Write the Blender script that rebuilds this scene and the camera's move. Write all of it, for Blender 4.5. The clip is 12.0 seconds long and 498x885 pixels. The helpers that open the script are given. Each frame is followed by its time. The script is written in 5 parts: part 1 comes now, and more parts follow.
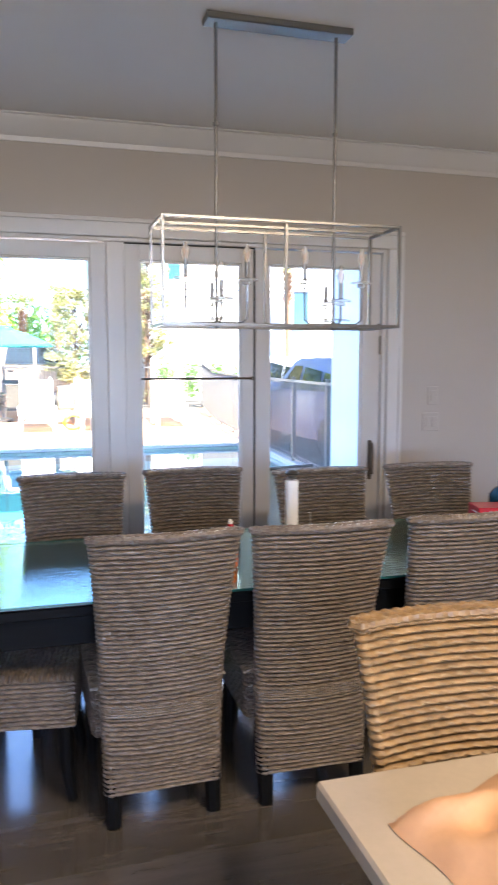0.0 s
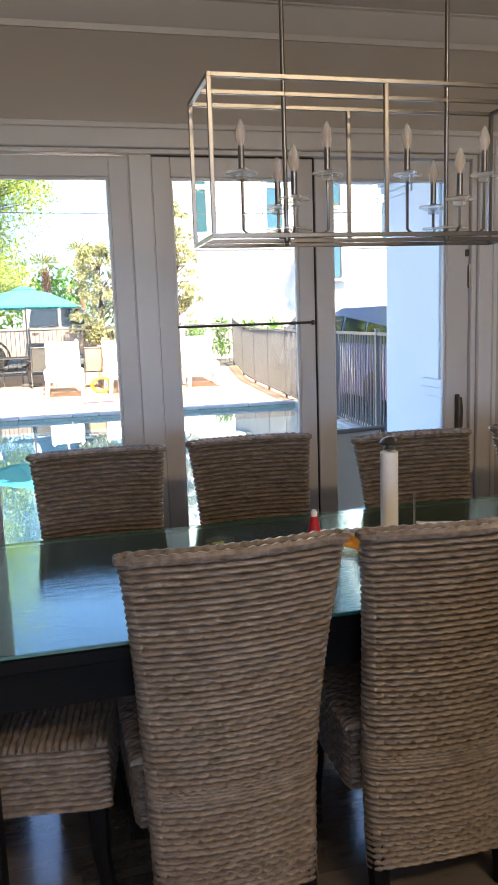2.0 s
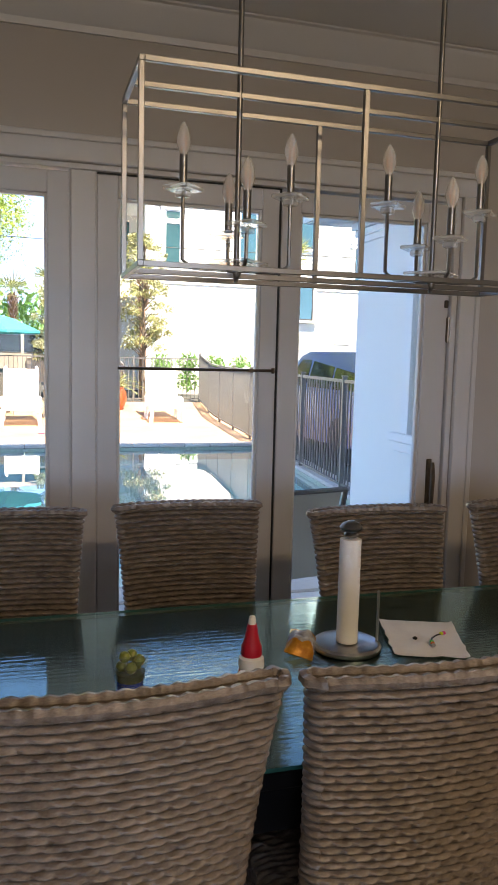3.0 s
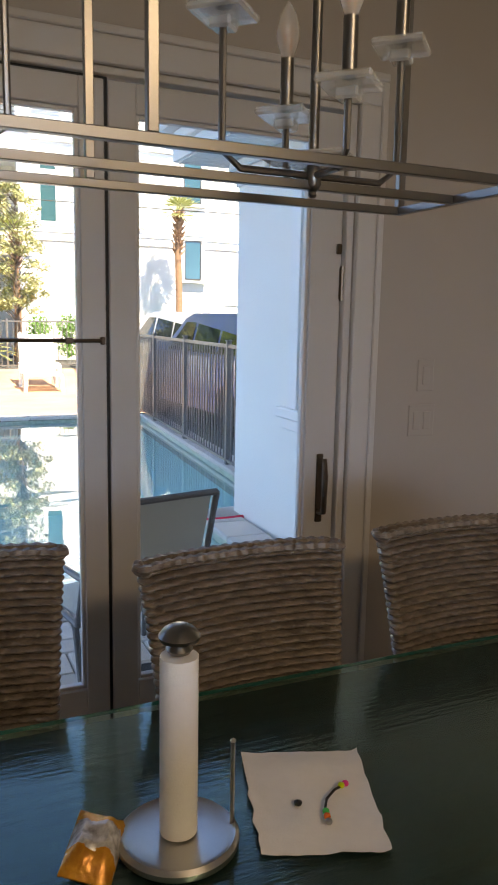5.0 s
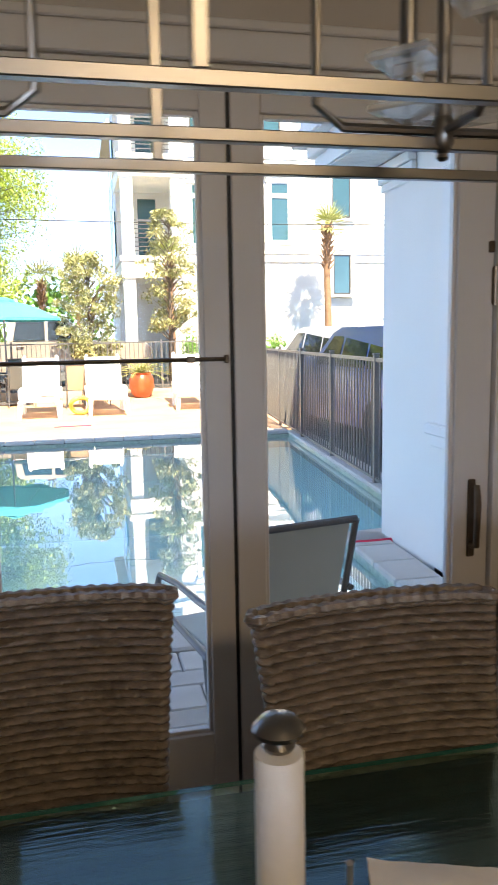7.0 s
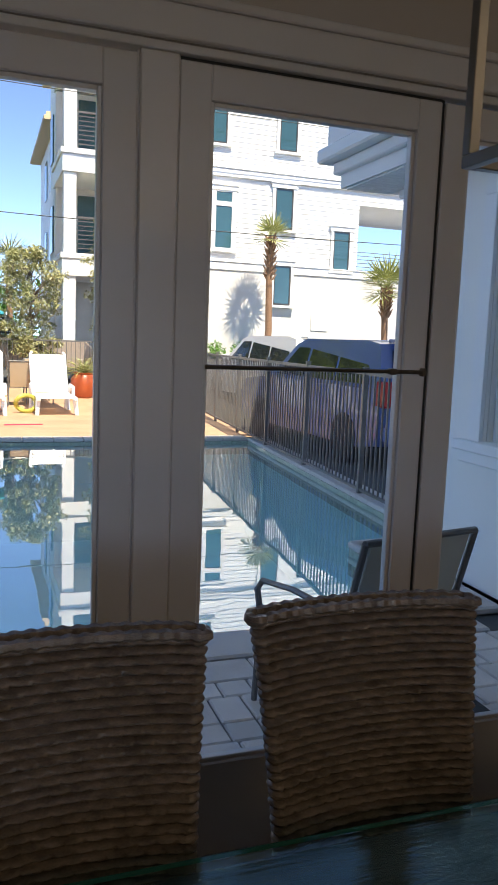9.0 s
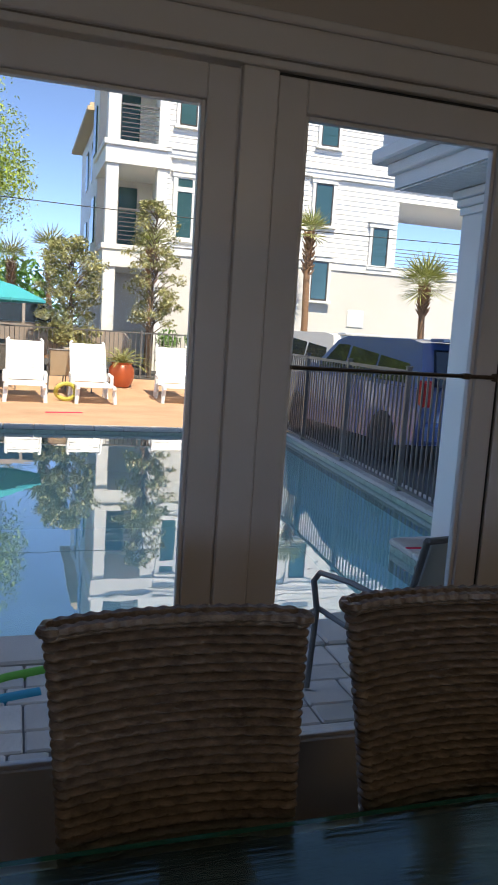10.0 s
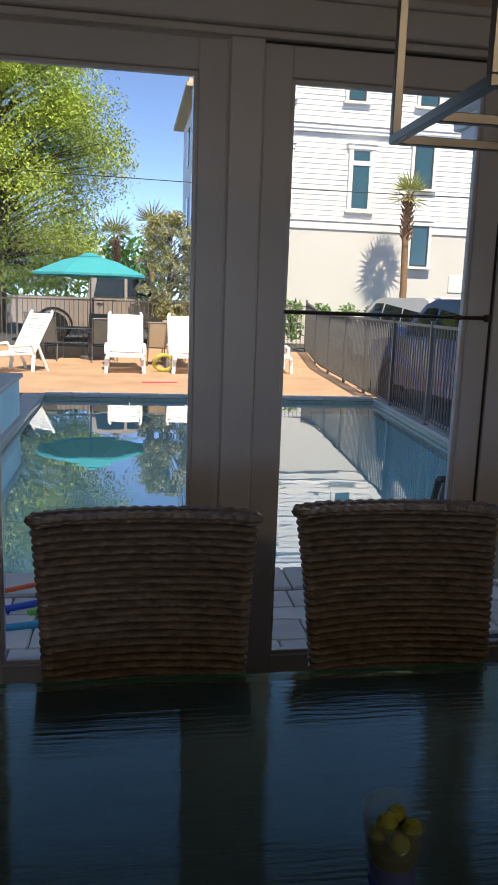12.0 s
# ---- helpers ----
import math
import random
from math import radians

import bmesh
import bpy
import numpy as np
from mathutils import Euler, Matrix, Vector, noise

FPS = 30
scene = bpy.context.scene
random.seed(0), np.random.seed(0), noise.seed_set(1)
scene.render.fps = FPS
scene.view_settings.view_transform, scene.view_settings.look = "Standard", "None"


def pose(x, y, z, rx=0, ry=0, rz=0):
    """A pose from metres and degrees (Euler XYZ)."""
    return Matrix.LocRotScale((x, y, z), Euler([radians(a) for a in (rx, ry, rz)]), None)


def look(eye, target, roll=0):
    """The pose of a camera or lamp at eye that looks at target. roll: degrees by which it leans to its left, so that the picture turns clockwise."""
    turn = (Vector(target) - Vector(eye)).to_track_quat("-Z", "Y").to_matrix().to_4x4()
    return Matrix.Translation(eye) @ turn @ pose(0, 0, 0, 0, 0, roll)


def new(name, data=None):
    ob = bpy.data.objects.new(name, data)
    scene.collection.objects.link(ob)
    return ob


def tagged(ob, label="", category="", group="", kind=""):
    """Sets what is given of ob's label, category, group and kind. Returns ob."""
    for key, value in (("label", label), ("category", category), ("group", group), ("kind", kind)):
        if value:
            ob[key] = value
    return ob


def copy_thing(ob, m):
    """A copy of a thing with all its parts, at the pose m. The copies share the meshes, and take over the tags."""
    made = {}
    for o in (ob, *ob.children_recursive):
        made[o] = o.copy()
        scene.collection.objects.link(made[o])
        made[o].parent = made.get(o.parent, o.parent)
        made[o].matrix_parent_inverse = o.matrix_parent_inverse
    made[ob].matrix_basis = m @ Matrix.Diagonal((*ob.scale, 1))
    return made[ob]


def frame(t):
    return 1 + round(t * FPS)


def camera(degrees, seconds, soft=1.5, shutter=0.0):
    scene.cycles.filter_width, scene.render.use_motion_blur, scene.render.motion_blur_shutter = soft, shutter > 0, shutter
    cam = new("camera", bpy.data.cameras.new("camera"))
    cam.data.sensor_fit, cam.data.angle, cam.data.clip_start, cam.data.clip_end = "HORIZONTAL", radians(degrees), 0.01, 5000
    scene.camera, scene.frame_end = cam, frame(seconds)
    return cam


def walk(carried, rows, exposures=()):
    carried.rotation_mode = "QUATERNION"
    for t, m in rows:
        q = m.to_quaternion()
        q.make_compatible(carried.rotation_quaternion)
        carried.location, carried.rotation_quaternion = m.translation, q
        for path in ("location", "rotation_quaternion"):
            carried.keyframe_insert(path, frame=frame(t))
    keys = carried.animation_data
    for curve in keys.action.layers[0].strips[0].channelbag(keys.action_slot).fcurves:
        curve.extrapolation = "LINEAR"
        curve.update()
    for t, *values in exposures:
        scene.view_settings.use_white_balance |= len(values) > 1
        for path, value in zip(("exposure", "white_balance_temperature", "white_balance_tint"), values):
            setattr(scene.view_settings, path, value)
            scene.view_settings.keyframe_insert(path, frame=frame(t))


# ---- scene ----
cam = camera(36.4, 12.0, soft=1.2, shutter=0.2)
PATH = [
    (0, (-0.623, 2.185, 1.577), (-0.076, 4.097, 1.364), -0.0),
    (0.5, (-0.54, 2.403, 1.574), (-0.38, 4.384, 1.354), -1.9),
    (1, (-0.552, 2.58, 1.536), (-0.424, 4.555, 1.246), 0.6),
    (1.5, (-0.619, 2.795, 1.532), (-0.287, 4.738, 1.191), 0.0),
    (2, (-0.554, 3.027, 1.501), (-0.089, 4.945, 1.18), -2.0),
    (2.5, (-0.454, 3.282, 1.537), (0.036, 5.209, 1.315), -0.6),
    (2.7, (-0.423, 3.345, 1.536), (0.129, 5.254, 1.315), 1.5),
    (4.3, (-0.008, 4.011, 1.547), (0.623, 5.893, 1.302), -0.7),
    (4.5, (0.04, 4.073, 1.542), (0.707, 5.942, 1.292), -0.2),
    (5, (0.108, 4.266, 1.547), (0.919, 6.066, 1.228), 1.1),
    (5.5, (0.173, 4.371, 1.531), (1.128, 6.091, 1.169), 1.4),
    (6, (0.353, 4.355, 1.523), (1.342, 6.056, 1.168), 0.7),
    (6.5, (0.462, 4.403, 1.523), (1.103, 6.273, 1.218), -0.1),
    (7, (0.24, 4.46, 1.542), (0.674, 6.392, 1.261), -1.0),
    (7.5, (-0.034, 4.50, 1.522), (0.368, 6.436, 1.214), 0.5),
    (9.3, (-0.66, 4.666, 1.56), (0.037, 6.523, 1.304), 2.6),
    (9.5, (-0.711, 4.664, 1.57), (-0.018, 6.521, 1.310), 3.1),
    (10, (-0.755, 4.603, 1.56), (-0.157, 6.49, 1.277), 3.7),
    (10.5, (-0.688, 4.499, 1.543), (-0.220, 6.419, 1.241), 2.6),
    (11, (-0.558, 4.379, 1.53), (-0.19, 6.322, 1.229), 2.7),
    (11.5, (-0.510, 4.309, 1.499), (-0.219, 6.26, 1.173), 2.8),
    (12, (-0.491, 4.277, 1.503), (-0.171, 6.216, 1.137), 2.0),
]
EXPOSURES = [(0.0, 3.3, 6700, 10), (0.5, 3.0, 7150, 10), (1.5, 2.72, 7500, 10), (2.5, 2.35, 7750, 10), (4.5, 2.12, 8300, 10), (5.5, 2.32, 8700, 10), (6.0, 2.6, 8800, 10), (6.6, 2.82, 8500, 10), (7.2, 1.9, 8550, 10), (7.7, 1.6, 8350, 10), (9.3, 1.0, 7700, 10), (12.0, 0.68, 7700, 10)]
walk(cam, [(t, look(eye, target, roll)) for t, eye, target, roll in PATH], EXPOSURES)

# ---- world, sun, lights ----
world = bpy.data.worlds.new("sky")
scene.world = world
world.use_nodes = True
wn = world.node_tree.nodes
sky = wn.new("ShaderNodeTexSky")
sky.sky_type = "NISHITA"
sky.sun_disc = False
sky.sun_elevation = radians(57)
sky.sun_rotation = radians(170)
sky.air_density, sky.dust_density, sky.ozone_density, sky.altitude = 0.28, 0.0, 4.0, 1200
wn["Background"].inputs["Strength"].default_value = 0.32
world.node_tree.links.new(sky.outputs["Color"], wn["Background"].inputs["Color"])

sun_data = bpy.data.lights.new("sun", "SUN")
sun_data.energy, sun_data.angle, sun_data.color = 4.0, radians(0.53), (1.0, 0.95, 0.87)
sun = new("sun", sun_data)
sun.matrix_world = look((2.3, -11.7, 18.5), (0, 0, 0))


def area_lamp(name, eye, target, sx, sy, watts, color):
    data = bpy.data.lights.new(name, "AREA")
    data.shape, data.size, data.size_y, data.energy, data.color = "RECTANGLE", sx, sy, watts, color
    ob = new(name, data)
    ob.matrix_world = look(eye, target)
    return ob


# unseen fill lamps added behind the walk and in the hall; kitchen ceiling lights
area_lamp("rear_window_light", (-0.6, -1.66, 1.55), (-0.6, 6, 1.35), 3.6, 1.9, 9.5, (1.0, 0.96, 0.91))
area_lamp("kitchen_light", (0.9, 2.2, 2.86), (0.9, 2.3, 0), 1.4, 0.5, 12, (1.0, 0.79, 0.56))
# added to brighten the hall and its door, no fixture there
area_lamp("hall_light", (3.1, 8.15, 2.86), (3.5, 8.2, 0), 0.9, 0.9, 8.5, (1.0, 0.92, 0.82))

# ---- materials ----
def material(name, base, rough=0.5, metal=0.0, vary=0.15, scale=8.0, fine=90.0, bump=0.1, stretch=(1, 1, 1), tint=None, random_value=0.0, coat=0.0, spec=0.5, coat_rough=0.05, coat_ior=1.5):
    """A surface with its base colour broken up at two scales, and fine relief."""
    m = bpy.data.materials.new(name)
    m.use_nodes = True
    nt = m.node_tree
    n, l = nt.nodes, nt.links
    b = n["Principled BSDF"]
    co = n.new("ShaderNodeTexCoord")
    mp = n.new("ShaderNodeMapping")
    mp.inputs["Scale"].default_value = stretch
    l.new(co.outputs["Object"], mp.inputs["Vector"])
    big, small = n.new("ShaderNodeTexNoise"), n.new("ShaderNodeTexNoise")
    big.inputs["Scale"].default_value, small.inputs["Scale"].default_value = scale, fine
    big.inputs["Detail"].default_value, small.inputs["Detail"].default_value = 5, 4
    l.new(mp.outputs["Vector"], big.inputs["Vector"])
    l.new(mp.outputs["Vector"], small.inputs["Vector"])
    mixer = n.new("ShaderNodeMath")
    mixer.operation = "MULTIPLY_ADD"
    l.new(small.outputs["Fac"], mixer.inputs[0])
    mixer.inputs[1].default_value = 0.45
    l.new(big.outputs["Fac"], mixer.inputs[2])
    if random_value:
        info = n.new("ShaderNodeObjectInfo")
        add = n.new("ShaderNodeMath")
        add.operation = "MULTIPLY_ADD"
        l.new(info.outputs["Random"], add.inputs[0])
        add.inputs[1].default_value = random_value
        l.new(mixer.outputs[0], add.inputs[2])
        mixer = add
    ramp = n.new("ShaderNodeMapRange")
    ramp.inputs["From Min"].default_value, ramp.inputs["From Max"].default_value = 0.35, 1.1 + random_value
    l.new(mixer.outputs[0], ramp.inputs["Value"])
    mix = n.new("ShaderNodeMix")
    mix.data_type = "RGBA"
    tint = tint or base
    mix.inputs[6].default_value = (*[max(0.0, c * (1 - vary)) for c in base], 1)
    mix.inputs[7].default_value = (*[min(1.0, c * (1 + vary)) for c in tint], 1)
    l.new(ramp.outputs["Result"], mix.inputs[0])
    l.new(mix.outputs[2], b.inputs["Base Color"])
    b.inputs["Roughness"].default_value, b.inputs["Metallic"].default_value = rough, metal
    b.inputs["Specular IOR Level"].default_value = spec
    if coat:
        b.inputs["Coat Weight"].default_value, b.inputs["Coat Roughness"].default_value = coat, coat_rough
        b.inputs["Coat IOR"].default_value = coat_ior
    if bump:
        bp = n.new("ShaderNodeBump")
        bp.inputs["Strength"].default_value, bp.inputs["Distance"].default_value = bump, 0.004
        l.new(mixer.outputs[0], bp.inputs["Height"])
        l.new(bp.outputs["Normal"], b.inputs["Normal"])
    return m


def clear(name, tint=(1, 1, 1), ior=1.45, rough=0.0, ripple=0.0, ripple_scale=3.0, stretch=(1, 1, 1), milk=0.0, rise=5.0, sheen=(1, 1, 1)):
    """A clear sheet: light goes through, and the gloss follows Fresnel."""
    m = bpy.data.materials.new(name)
    m.use_nodes = True
    n, l = m.node_tree.nodes, m.node_tree.links
    n.remove(n["Principled BSDF"])
    tr, gl, fr, mx = n.new("ShaderNodeBsdfTransparent"), n.new("ShaderNodeBsdfGlossy"), n.new("ShaderNodeLayerWeight"), n.new("ShaderNodeMixShader")
    tr.inputs["Color"].default_value = (*tint, 1)
    gl.inputs["Roughness"].default_value = rough
    gl.inputs["Color"].default_value = (*sheen, 1)
    f0 = ((ior - 1) / (ior + 1)) ** 2
    power, gloss = n.new("ShaderNodeMath"), n.new("ShaderNodeMath")
    power.operation, gloss.operation = "POWER", "MULTIPLY_ADD"
    power.inputs[1].default_value, gloss.inputs[1].default_value, gloss.inputs[2].default_value = rise, 1 - f0, f0
    l.new(fr.outputs["Facing"], power.inputs[0])
    l.new(power.outputs[0], gloss.inputs[0])
    if ripple:
        co, nz, bp = n.new("ShaderNodeTexCoord"), n.new("ShaderNodeTexNoise"), n.new("ShaderNodeBump")
        nz.inputs["Scale"].default_value, nz.inputs["Detail"].default_value = ripple_scale, 2
        bp.inputs["Strength"].default_value, bp.inputs["Distance"].default_value = ripple, 0.02
        mp = n.new("ShaderNodeMapping")
        mp.inputs["Scale"].default_value = stretch
        l.new(co.outputs["Object"], mp.inputs["Vector"])
        l.new(mp.outputs["Vector"], nz.inputs["Vector"])
        l.new(nz.outputs["Fac"], bp.inputs["Height"])
        l.new(bp.outputs["Normal"], gl.inputs["Normal"])
    l.new(gloss.outputs[0], mx.inputs[0])
    body = tr
    if milk:
        df, body = n.new("ShaderNodeBsdfDiffuse"), n.new("ShaderNodeMixShader")
        df.inputs["Color"].default_value = (0.9, 0.9, 0.88, 1)
        body.inputs[0].default_value = milk
        l.new(tr.outputs[0], body.inputs[1])
        l.new(df.outputs[0], body.inputs[2])
    l.new(body.outputs[0], mx.inputs[1])
    l.new(gl.outputs[0], mx.inputs[2])
    l.new(mx.outputs[0], n["Material Output"].inputs["Surface"])
    return m


WALL = material("warm_grey_paint", (0.47, 0.425, 0.38), 0.5, vary=0.03, scale=1.2, fine=220, bump=0.06)
CEIL = material("ceiling_paint", (0.78, 0.77, 0.74), 0.7, vary=0.02, scale=1, fine=200, bump=0.05)
TRIM = material("white_trim_paint", (0.64, 0.62, 0.60), 0.32, vary=0.03, scale=3, fine=120, bump=0.03)
SASH = material("door_sash_paint", (0.60, 0.58, 0.56), 0.35, vary=0.03, scale=3, fine=120, bump=0.03)
GAP = material("black_rubber_seal", (0.012, 0.012, 0.012), 0.6, bump=0)
BRONZE = material("dark_bronze", (0.15, 0.12, 0.095), 0.35, 0.9, vary=0.2, scale=30, bump=0.02)
STEEL = material("brushed_steel", (0.55, 0.55, 0.54), 0.28, 1.0, vary=0.08, scale=20, fine=300, bump=0.02)
CHROME = material("polished_nickel", (0.245, 0.24, 0.235), 0.3, 1.0, vary=0.04, scale=20, bump=0.0)
FLOOR = material("grey_brown_oak", (0.125, 0.108, 0.094), 0.24, vary=0.4, scale=3, fine=40, bump=0.06, stretch=(1.2, 9, 1), random_value=0.35, spec=0.8, coat=1.0, coat_rough=0.15, coat_ior=2.2)
DARKWOOD = material("black_stained_wood", (0.0045, 0.0048, 0.0055), 0.6, vary=0.4, scale=5, fine=60, bump=0.12, stretch=(1, 12, 12), spec=0.1)
TABLETOP = material("black_brown_table_wood", (0.014, 0.024, 0.025), 0.26, vary=0.6, scale=3.2, fine=26, bump=0.7, stretch=(1.4, 22, 1), spec=0.45)
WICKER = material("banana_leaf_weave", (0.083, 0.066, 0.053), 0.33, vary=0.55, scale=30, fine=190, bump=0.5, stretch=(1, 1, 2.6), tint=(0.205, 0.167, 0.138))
# the same weave, lighter and more orange: warm lamplight painted into the colour
WICKER_LAMPLIT = material("lamplit_leaf_weave", (0.14, 0.082, 0.036), 0.36, vary=0.5, scale=28, fine=190, bump=0.5, stretch=(1, 1, 2.4), tint=(0.27, 0.17, 0.082))
GLASS = clear("window_glass", (0.96, 0.975, 0.97), 1.14)
TABLEGLASS = clear("table_glass", (0.84, 0.96, 0.94), 1.3, rough=0.012, ripple=0.06, ripple_scale=5, stretch=(1, 16, 1), rise=3.3, sheen=(0.80, 0.97, 0.93))
GLASSEDGE = material("green_glass_edge", (0.025, 0.13, 0.115), 0.1, vary=0.1, bump=0)
CRYSTAL = clear("clear_crystal", (0.97, 0.98, 0.98), 1.5, milk=0.3)
BULB = clear("bulb_glass", (1.0, 0.97, 0.93), 1.5, rough=0.04, milk=0.34)
FILAMENT = material("amber_filament", (0.9, 0.36, 0.06), 0.4, bump=0)
PAPER = material("white_paper_towel", (0.85, 0.84, 0.81), 0.9, vary=0.03, scale=60, fine=400, bump=0.3)
WHITEPL = material("white_plastic", (0.85, 0.85, 0.84), 0.35, vary=0.03, scale=5, bump=0.02)
STUCCO = material("white_stucco", (0.86, 0.83, 0.78), 0.8, vary=0.04, scale=2, fine=160, bump=0.25)
SIDING = material("white_lap_siding", (0.82, 0.81, 0.79), 0.55, vary=0.03, scale=1.2, fine=60, bump=0.05, stretch=(0.3, 1, 4))
HOUSEBASE = material("cream_stucco_base", (0.72, 0.69, 0.65), 0.8, vary=0.06, scale=1.0, fine=90, bump=0.2)
HOUSETRIM = material("house_trim", (0.84, 0.83, 0.81), 0.5, vary=0.02, scale=2, bump=0.03)
EAVE = material("tan_eave_boards", (0.72, 0.55, 0.36), 0.6, vary=0.08, scale=3, bump=0.05)
DARKPANE = material("teal_reflective_pane", (0.035, 0.10, 0.11), 0.06, vary=0.3, scale=0.6, bump=0, spec=0.8)
SAND = material("joint_sand", (0.20, 0.19, 0.18), 0.95, vary=0.2, scale=20, bump=0.3)
GRASS = material("dry_ground", (0.20, 0.19, 0.13), 0.95, vary=0.35, scale=0.5, fine=14, bump=0.5)
ASPHALT = material("asphalt", (0.085, 0.083, 0.08), 0.9, vary=0.25, scale=0.8, fine=60, bump=0.4)
DECK = material("tan_deck_stone", (0.50, 0.29, 0.175), 0.85, vary=0.16, scale=1.3, fine=40, bump=0.3, tint=(0.58, 0.37, 0.235))
PAVER = material("grey_paver", (0.66, 0.60, 0.54), 0.8, vary=0.32, scale=6, fine=70, bump=0.6, random_value=0.5)
COPING = material("grey_coping", (0.60, 0.55, 0.50), 0.8, vary=0.2, scale=4, fine=60, bump=0.4, random_value=0.3)
POOLWALL = material("aqua_plaster", (0.58, 0.93, 0.90), 0.7, vary=0.12, scale=1.5, fine=30, bump=0.1)
TILE = material("pool_tile", (0.38, 0.44, 0.36), 0.3, vary=0.5, scale=22, fine=60, bump=0.1)
WATER = clear("pool_water", (0.92, 1.0, 1.0), 2.3, ripple=0.06, ripple_scale=1.8, rise=3.4)
FENCEB = material("bronze_fence_paint", (0.15, 0.145, 0.14), 0.38, 0.2, vary=0.15, scale=10, bump=0.03)
TEAL = material("teal_canvas", (0.03, 0.36, 0.40), 0.85, vary=0.12, scale=3, fine=200, bump=0.15)
SLING = material("tan_sling_mesh", (0.50, 0.38, 0.26), 0.8, vary=0.1, scale=10, fine=260, bump=0.3)
DARKSLING = material("dark_sling_mesh", (0.13, 0.13, 0.12), 0.75, vary=0.1, scale=10, fine=260, bump=0.3)
GREYSLING = material("grey_green_sling", (0.50, 0.52, 0.47), 0.75, vary=0.08, scale=10, fine=260, bump=0.3)
TERRA = material("terracotta_glaze", (0.48, 0.10, 0.035), 0.35, vary=0.25, scale=6, bump=0.1)
BARK = material("grey_bark", (0.16, 0.12, 0.09), 0.9, vary=0.35, scale=8, fine=50, bump=0.8, stretch=(3, 3, 0.6))
PALMBARK = material("palm_bark", (0.30, 0.17, 0.10), 0.9, vary=0.35, scale=7, fine=40, bump=0.9, stretch=(1, 1, 4))
OAKLEAF = material("oak_leaf", (0.22, 0.34, 0.04), 0.5, vary=0.5, scale=1.1, fine=18, bump=0, tint=(0.42, 0.52, 0.08))
MAGLEAF = material("magnolia_leaf", (0.16, 0.22, 0.07), 0.35, vary=0.5, scale=2.0, fine=20, bump=0, tint=(0.38, 0.35, 0.15))
PALMLEAF = material("palm_leaf", (0.22, 0.28, 0.08), 0.5, vary=0.4, scale=2, fine=20, bump=0, tint=(0.40, 0.40, 0.15))
HEDGE = material("hedge_leaf", (0.10, 0.24, 0.03), 0.55, vary=0.4, scale=3, fine=20, bump=0)


